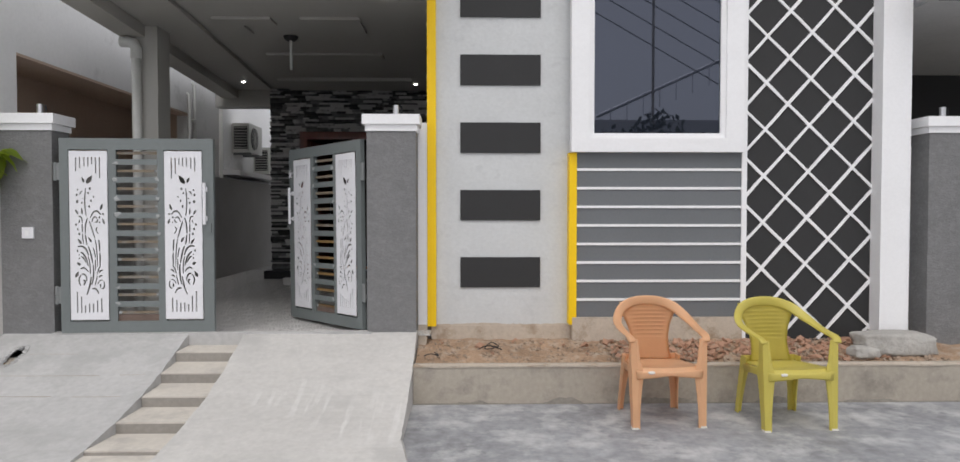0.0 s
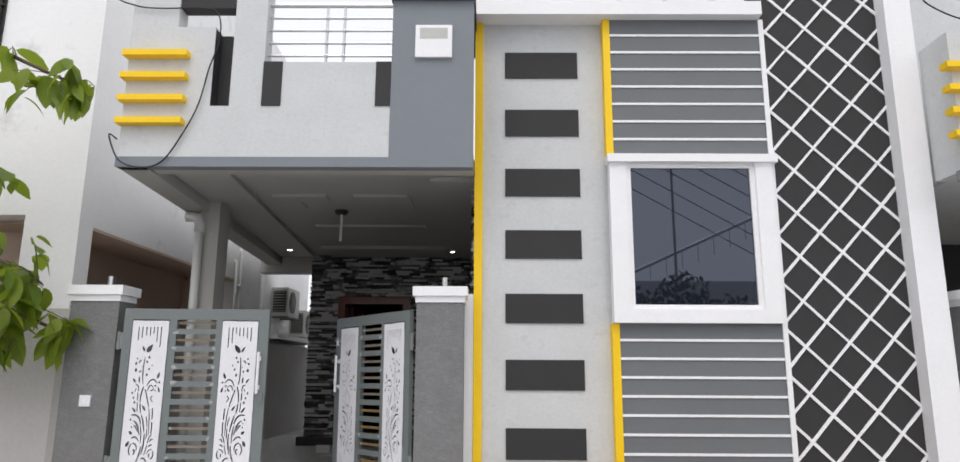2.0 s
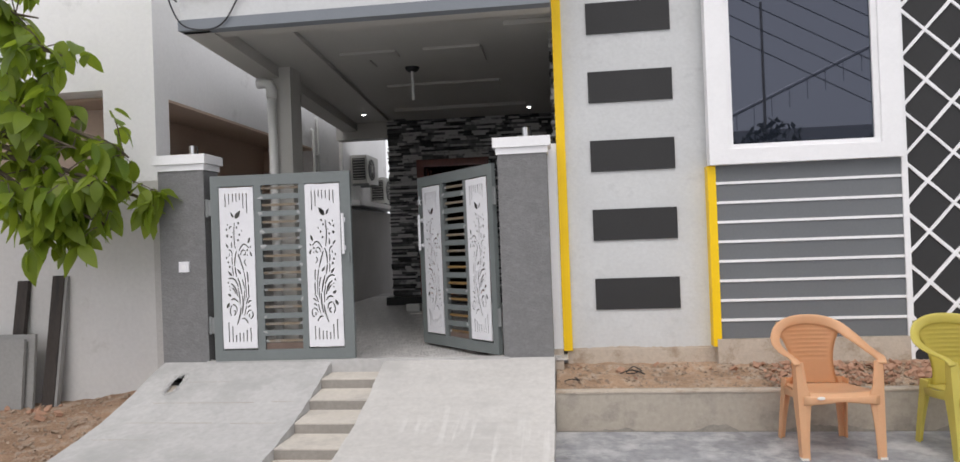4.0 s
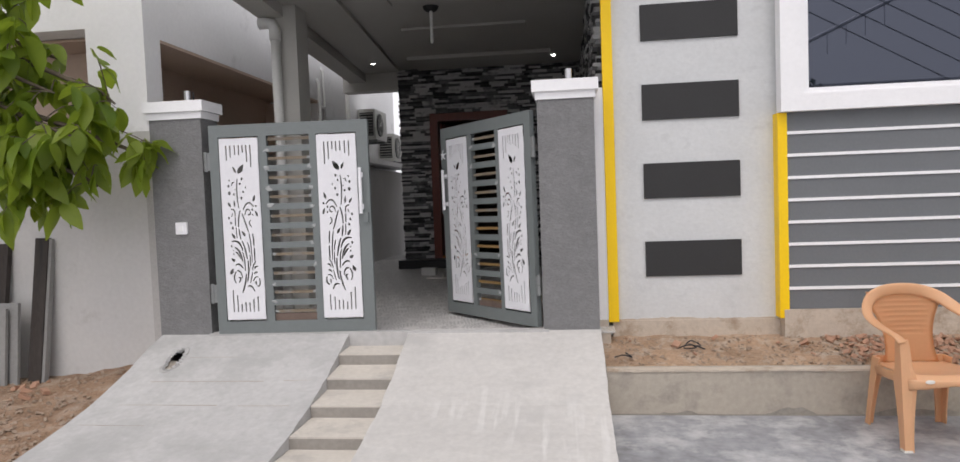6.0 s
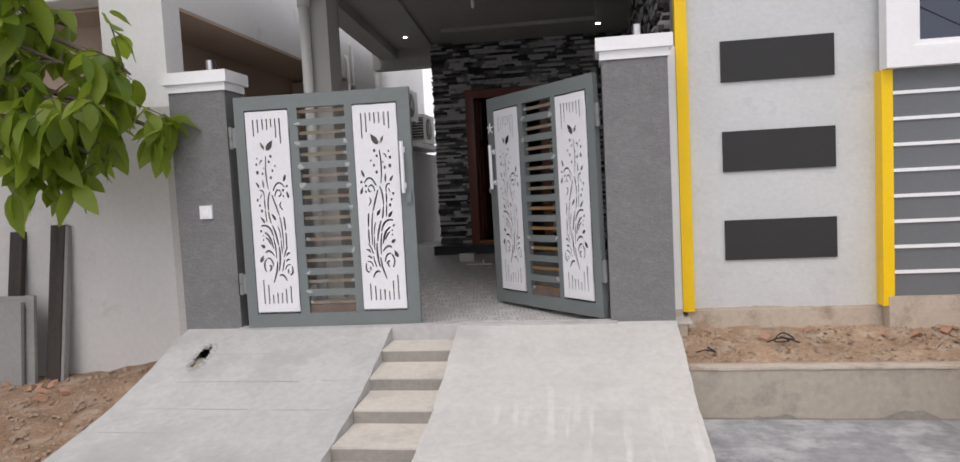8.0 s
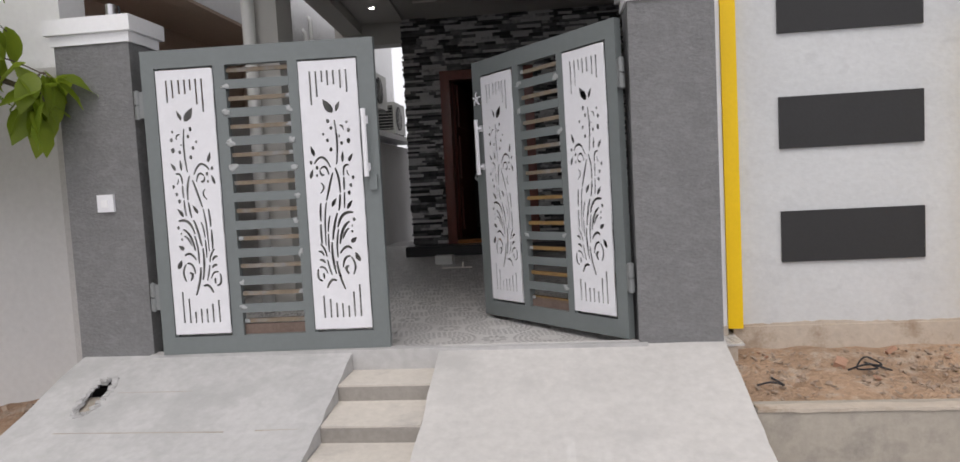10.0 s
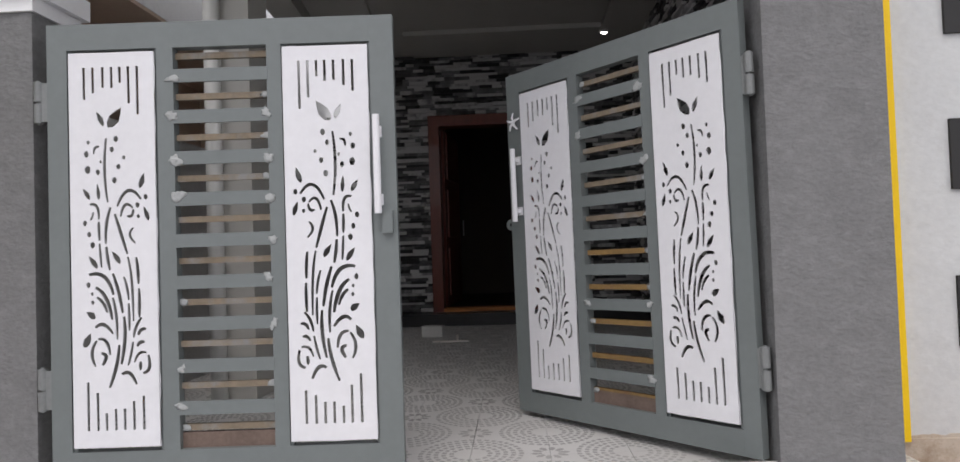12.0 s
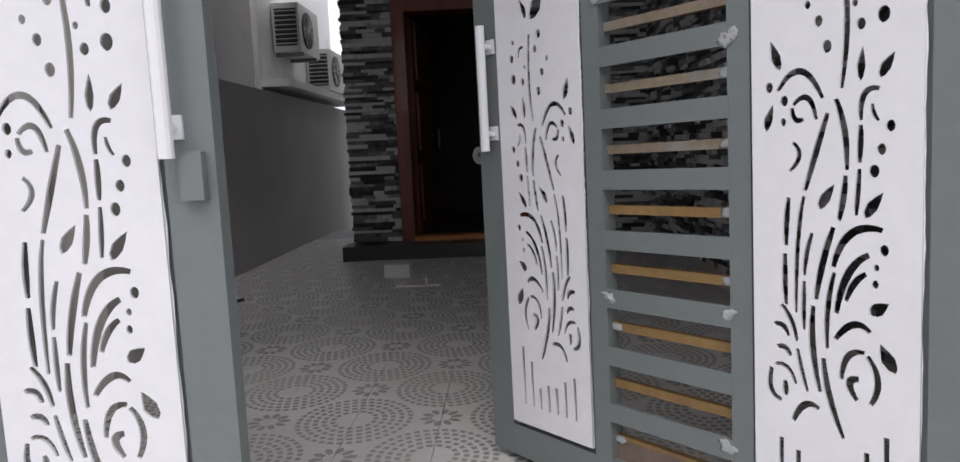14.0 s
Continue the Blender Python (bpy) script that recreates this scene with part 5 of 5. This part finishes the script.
def curve_pts(pts, n=6):
    out = []
    p = [Vector(q) for q in pts]
    for i in range(len(p) - 1):
        a, b, c, d = p[max(i - 1, 0)], p[i], p[i + 1], p[min(i + 2, len(p) - 1)]
        for k in range(n):
            t = k / n
            out.append(0.5 * (2 * b + (c - a) * t + (2 * a - 5 * b + 4 * c - d) * t * t + (3 * b - a - 3 * c + d) * t ** 3))
    out.append(p[-1])
    return out


def armchair(m, material, label):
    ch = thing("plastic_chair", label, "chair", m, "plastic armchairs")
    # seat: dished shell with a rolled front
    bm = bmesh.new()
    nx, ny = 14, 14
    top = []
    for j in range(ny + 1):
        f = j / ny
        y = -0.245 + 0.45 * f
        half = 0.235 - 0.035 * f
        row = []
        for i in range(nx + 1):
            g = 2 * i / nx - 1
            z = 0.415 - 0.035 * f - 0.018 * (1 - g * g) * math.sin(math.pi * min(1, f * 1.1)) - 0.05 * max(0, (0.10 - f) / 0.10) ** 2
            yy = y - 0.035 * (1 - g * g) * (1 - f)
            row.append((half * g, yy, z))
        top.append(row)
    vt = [[bm.verts.new(p) for p in r] for r in top]
    vb = [[bm.verts.new((p[0], p[1], p[2] - 0.008)) for p in r] for r in top]
    for j in range(ny):
        for i in range(nx):
            bm.faces.new((vt[j][i], vt[j][i + 1], vt[j + 1][i + 1], vt[j + 1][i]))
            bm.faces.new((vb[j][i], vb[j + 1][i], vb[j + 1][i + 1], vb[j][i + 1]))
    ring = [(0, i) for i in range(nx)] + [(j, nx) for j in range(ny)] + [(ny, nx - i) for i in range(nx)] + [(ny - j, 0) for j in range(ny)]
    for (a, b), (c, d) in zip(ring, ring[1:] + ring[:1]):
        bm.faces.new((vt[a][b], vb[a][b], vb[c][d], vt[c][d]))
    part("seat", bm, material, ch, smooth=True)
    # apron under the seat
    for s in (-1, 1):
        bm = bmesh.new()
        loft(bm, strap([(s * 0.235, -0.22, 0.385), (s * 0.222, 0.0, 0.36), (s * 0.205, 0.2, 0.345)], [0.03, 0.025, 0.03], 0.006, [(0, 0, 1)] * 3))
        part("side_apron", bm, material, ch, smooth=True)
    bm = bmesh.new()
    fr = [(-0.235 + 0.47 * k / 10, -0.25 - 0.035 * (1 - (k / 5 - 1) ** 2), 0.375 - 0.012 * abs(k / 5 - 1)) for k in range(11)]
    loft(bm, strap(fr, [0.030 - 0.016 * (1 - abs(k / 5 - 1)) for k in range(11)], 0.006, [(0, 0, 1)] * 11))
    part("front_apron", bm, material, ch, smooth=True)
    bm = bmesh.new()
    bmesh.ops.create_uvsphere(bm, u_segments=14, v_segments=8, radius=1)
    for v in bm.verts:
        v.co = Vector((v.co.x * 0.026 - 0.14, v.co.y * 0.004 - 0.287, v.co.z * 0.011 + 0.385))
    part("sticker", bm, M_STICKER, ch, "small pale oval sticker", smooth=True)
    # legs: tapered angle sections
    for s in (-1, 1):
        bm = bmesh.new()
        rings = []
        for k in range(9):
            f = k / 8
            z = 0.60 * f
            w = 0.034 + 0.046 * (z / 0.42) ** 1.8 if z < 0.42 else 0.050 - 0.018 * (z - 0.42) / 0.18
            x = s * (0.243 + 0.012 * f)
            y = -0.245 + 0.028 * f
            rings.append([(x + s * 0.018, y - 0.02, z), (x + s * 0.018, y + w, z), (x + s * 0.010, y + w, z), (x + s * 0.008, y - 0.004, z), (x - s * w, y - 0.004, z), (x - s * w, y - 0.014, z), (x - s * w * 0.5, y - 0.022, z)])
        loft(bm, rings)
        part("front_leg", bm, material, ch)
        bm = bmesh.new()
        rings = []
        for k in range(7):
            f = k / 6
            z = 0.42 * f
            w = 0.028 + 0.045 * f * f
            x, y = s * (0.215 - 0.02 * f), 0.235 - 0.05 * f
            rings.append([(x + s * 0.016, y + 0.02, z), (x + s * 0.016, y - w, z), (x + s * 0.006, y - w, z), (x + s * 0.006, y + 0.008, z), (x - s * w, y + 0.008, z), (x - s * w, y + 0.02, z)])
        loft(bm, rings)
        part("back_leg", bm, material, ch)
        bm = bmesh.new()
        box(bm, s * 0.243 - 0.022, s * 0.243 + 0.022, -0.268, -0.222, 0.0, 0.012)
        bevel(bm, 0.004)
        part("foot", bm, M_STICKER, ch, "worn pale foot")
    # arms and top rim, one sweeping band
    half = [(0.262, -0.245, 0.585), (0.272, -0.20, 0.615), (0.280, -0.05, 0.635), (0.278, 0.08, 0.665), (0.252, 0.17, 0.705), (0.20, 0.235, 0.755), (0.11, 0.275, 0.79), (0, 0.287, 0.80)]
    upv = [(1, 0, 0.3), (1, 0, 0.2), (1, 0, 0.1), (1, 0, 0.2), (0.8, 0.1, 0.6), (0.4, 0.1, 0.9), (0.1, -0.1, 1), (0, -0.15, 1)]
    path = curve_pts(half + [(-x, y, z) for x, y, z in half[-2::-1]], 4)
    ups = curve_pts(upv + [(-x, y, z) for x, y, z in upv[-2::-1]], 4)
    bm = bmesh.new()
    n = len(path)
    wide = [0.026 + 0.010 * math.sin(math.pi * k / (n - 1)) for k in range(n)]
    loft(bm, strap(path, wide, 0.008, ups))
    part("arm_rim", bm, material, ch, smooth=True)
    # back panel: waisted shell with fine horizontal slits
    def back_pt(f, g):
        z = 0.385 + 0.405 * f
        half_w = 0.128 + 0.06 * (2 * f - 0.75) ** 2 + 0.045 * f
        y = 0.19 + 0.105 * f ** 1.1 + 0.035 * (1 - g * g) * (0.5 + 0.5 * f) - 0.03
        if f > 0.8:
            half_w -= (f - 0.8) * 0.25
        return Vector((half_w * g, y, z))
    bm = bmesh.new()
    nz, nxx = 44, 12
    gv = [[bm.verts.new(back_pt(j / nz, 2 * i / nxx - 1) + Vector((0, 0.006 * (j % 3 == 0 and 17 < j < 40 and 1 < i < 11), 0))) for i in range(nxx + 1)] for j in range(nz + 1)]
    for j in range(nz):
        for i in range(nxx):
            bm.faces.new((gv[j][i], gv[j][i + 1], gv[j + 1][i + 1], gv[j + 1][i]))
    bmesh.ops.solidify(bm, geom=bm.faces[:], thickness=0.006)
    part("backrest", bm, material, ch, "grooved waisted backrest", smooth=True)
    return ch


armchair(pose(1.447, 4.865, 0.0, 0, 0, 3) @ Matrix.Diagonal((1, 1, 1.035, 1)), M_CHAIR1, "tan orange moulded plastic armchair on the road")
armchair(pose(2.328, 4.785, 0.0, 0, 0, 4) @ Matrix.Diagonal((1, 1, 1.035, 1)), M_CHAIR2, "olive yellow moulded plastic armchair on the road")

# ---- tree beside the gate ----
tree = thing("tree", "broad-leaved green tree with drooping twigs", "tree")
lobes = [(-4.15, 5.4, 4.22, 0.42, 46), (-4.6, 5.4, 2.75, 0.48, 50), (-4.45, 5.3, 2.15, 0.50, 60), (-4.0, 5.5, 2.0, 0.27, 26), (-5.05, 5.25, 2.55, 0.65, 60), (-5.0, 5.2, 3.6, 0.7, 60), (-4.62, 5.35, 1.68, 0.27, 22), (-4.15, 5.45, 2.42, 0.3, 26), (-4.3, 5.4, 1.8, 0.3, 34), (-4.72, 5.3, 2.0, 0.42, 50), (-4.6, 5.3, 2.5, 0.42, 44), (-4.75, 5.3, 3.3, 0.5, 50)]
bm = bmesh.new()
tube(bm, [(-6.2, 5.0, -0.1), (-6.15, 5.05, 1.0), (-6.0, 5.1, 2.2), (-5.8, 5.15, 3.4), (-5.6, 5.2, 4.8)], [0.13, 0.11, 0.095, 0.075, 0.04], 12)
part("trunk", bm, M_BARK, tree, smooth=True)


def leaf_mesh(curl, L=1.0, W=0.52):
    bm = bmesh.new()
    prof = [(0.0, 0.02), (0.12, 0.55), (0.3, 0.92), (0.5, 1.0), (0.72, 0.78), (0.9, 0.32), (1.0, 0.02)]
    rows = []
    for f, w in prof:
        z = -curl * f * f
        rows.append([bm.verts.new((f * L, -w * W * 0.5, z + 0.07 * w + 0.015 * math.sin(f * 19))), bm.verts.new((f * L, 0, z)), bm.verts.new((f * L, w * W * 0.5, z + 0.07 * w - 0.015 * math.sin(f * 17)))])
    for a, b in zip(rows, rows[1:]):
        for k in range(2):
            bm.faces.new((a[k], a[k + 1], b[k + 1], b[k]))
    me = bpy.data.meshes.new("leaf")
    bm.to_mesh(me)
    bm.free()
    for p in me.polygons:
        p.use_smooth = True
    me.materials.append(M_LEAF)
    return me


leaf_kinds = [leaf_mesh(c) for c in (0.15, 0.3, 0.5)]
rt = random.Random(3)
made = 0
rest = bmesh.new()
for cx, cy, cz, rad, count in lobes:
    root = Vector((-6.05 + rt.uniform(-0.1, 0.2), 5.1, min(4.4, max(1.6, cz + 0.25))))
    end = Vector((cx, cy, cz))
    mid = root.lerp(end, 0.55) + Vector((0, rt.uniform(-0.1, 0.1), 0.22))
    bm = bmesh.new()
    line = curve_pts([root, mid, end, end + Vector((rad * 0.6, 0.05, -0.12))], 6)
    tube(bm, line, [0.03 * (1 - 0.85 * k / (len(line) - 1)) + 0.003 for k in range(len(line))], 7)
    part("limb", bm, M_BARK, tree, smooth=True)
    for k in range(max(5, count // 5)):
        a = line[rt.randrange(len(line) // 2, len(line))]
        d = Vector((rt.gauss(0.15, 0.5), rt.gauss(0, 0.45), rt.gauss(-0.1, 0.45)))
        b = end + d.normalized() * rad * rt.uniform(0.45, 1.0)
        tw = curve_pts([a, a.lerp(b, 0.5) + Vector((0, 0, 0.06)), b], 4)
        twig = bmesh.new()
        tube(twig, tw, [0.006, 0.006, 0.006, 0.005, 0.005, 0.004, 0.004, 0.003, 0.003][:len(tw)], 5)
        part("twig", twig, M_BARK, tree)
        for q in range(6):
            if rt.random() > 0.95:
                continue
            p = tw[min(len(tw) - 1, 3 + q)] + Vector((rt.uniform(-1, 1), rt.uniform(-1, 1), rt.uniform(-1, 1))) * 0.03
            size = rt.uniform(0.17, 0.30)
            kind = rt.randrange(3)
            down = rt.uniform(8, 80)
            place = pose(p.x, p.y, p.z, rt.uniform(-50, 50), down, rt.uniform(-180, 180)) @ Matrix.Diagonal((size, size * rt.uniform(0.8, 1.15), size, 1))
            made += 1
            if made <= 300:
                ob = new("leaf", leaf_kinds[kind])
                ob.matrix_basis = place
                ob.parent = tree
            else:
                first = len(rest.verts)
                rest.from_mesh(leaf_kinds[kind])
                rest.verts.ensure_lookup_table()
                for v in rest.verts[first:]:
                    v.co = place @ v.co
tagged(part("foliage", rest, M_LEAF, tree, "dense green broad leaves", smooth=True), kind="stuff")

# ---- far side of the street, mirrored in the window ----
OH = structure(thing("opposite_house", "", ""), "pale house with a stair rail across the street", "house")
boxes("wall", M_NLOW, [(4.0, 16.0, -19.0, -18.6, 0, 5.6)], OH)
bm = bmesh.new()
tube(bm, [(5.6, -17.3, 5.55), (12.2, -17.3, 8.55)], 0.075, 10)
part("stair_rail", bm, M_STEEL, OH, "bright steel stair rail")
for k in range(9):
    bm = bmesh.new()
    tube(bm, [(6.2 + 0.7 * k, -17.3, 5.0 + 0.318 * k), (6.2 + 0.7 * k, -17.3, 5.82 + 0.318 * k)], 0.02, 6)
    part("baluster", bm, M_STEEL, OH)
bm = bmesh.new()
tube(bm, [(7.9, -16.9, 0.0), (7.9, -16.9, 10.5)], [0.07, 0.05], 10)
structure(part("power_pole", bm, M_KERB), "grey concrete power pole across the street", "pole")
lines = structure(thing("power_lines", "", ""), "black overhead power lines over the street", "cable")
for k in range(6):
    part("line", droop([(-8, -9, 14.3 + 0.62 * k), (4.6, -9, 7.2 + 0.62 * k), (16, -9, 0.7 + 0.62 * k)], 0.015), M_CABLE, lines)

# the backlit silhouette is put into this very dark leaf colour
M_FAR = mat("silhouette_foliage", (0.02, 0.032, 0.014), 0.8, 0.4, 3, 20, 0.2)
far = tagged(new("street_trees"), "trees across the street coloured as dark green silhouettes", "trees", "", "stuff")
bm = bmesh.new()
rt = random.Random(8)
for cx, cz, rad in ((5.7, 3.9, 0.9), (7.4, 4.3, 1.2), (9.4, 3.5, 1.2), (11.2, 3.4, 1.3), (2.0, 2.4, 1.4), (-3, 3.0, 1.6)):
    tube(bm, [(cx, -14.5, 0), (cx, -14.5, cz)], 0.1, 6)
    for k in range(340):
        d = Vector((rt.gauss(0, 1), rt.gauss(0, 1), rt.gauss(0, 0.8))).normalized() * rad * rt.uniform(0.4, 1.0)
        c = Vector((cx, -14.5, cz)) + d
        a, b = Vector((rt.gauss(0, 1), rt.gauss(0, 1), rt.gauss(0, 1))).normalized() * 0.16, Vector((rt.gauss(0, 1), rt.gauss(0, 1), rt.gauss(0, 1))).normalized() * 0.1
        bm.faces.new([bm.verts.new(c - a), bm.verts.new(c + b), bm.verts.new(c + a), bm.verts.new(c - b)])
part("foliage", bm, M_FAR, far)

# ---- carport floor tiles, laid last ----
tiles = structure(thing("floor_carport", "", ""), "grey ring-patterned parking floor tiles", "floor")
tile_me = None
row = 0
while TY + TS * (row - 1) < 12.4:
    y0, y1 = max(5.82, TY + TS * (row - 1)), min(12.6, TY + TS * row)
    col = 0
    while TX + TS * (col - 7) < -0.28:
        x0, x1 = max(-3.895, TX + TS * (col - 7)), min(-0.265, TX + TS * (col - 6))
        col += 1
        if x1 - x0 < 0.01:
            continue
        w, h = x1 - x0, y1 - y0
        if w > TS - 0.01 and h > TS - 0.01:
            if tile_me is None:
                bm = bmesh.new()
                box(bm, 0.0012, TS - 0.0012, 0.0012, TS - 0.0012, -0.012, 0.0)
                bevel(bm, 0.001, 1)
                ob = part("tile", bm, M_FLOOR, tiles)
                tile_me = ob.data
            else:
                ob = new("tile", tile_me)
                ob.parent = tiles
        else:
            bm = bmesh.new()
            box(bm, 0.0012, w - 0.0012, 0.0012, h - 0.0012, -0.012, 0.0)
            ob = part("tile", bm, M_FLOOR, tiles)
        ob.location = (x0, y0, FZ)
    row += 1
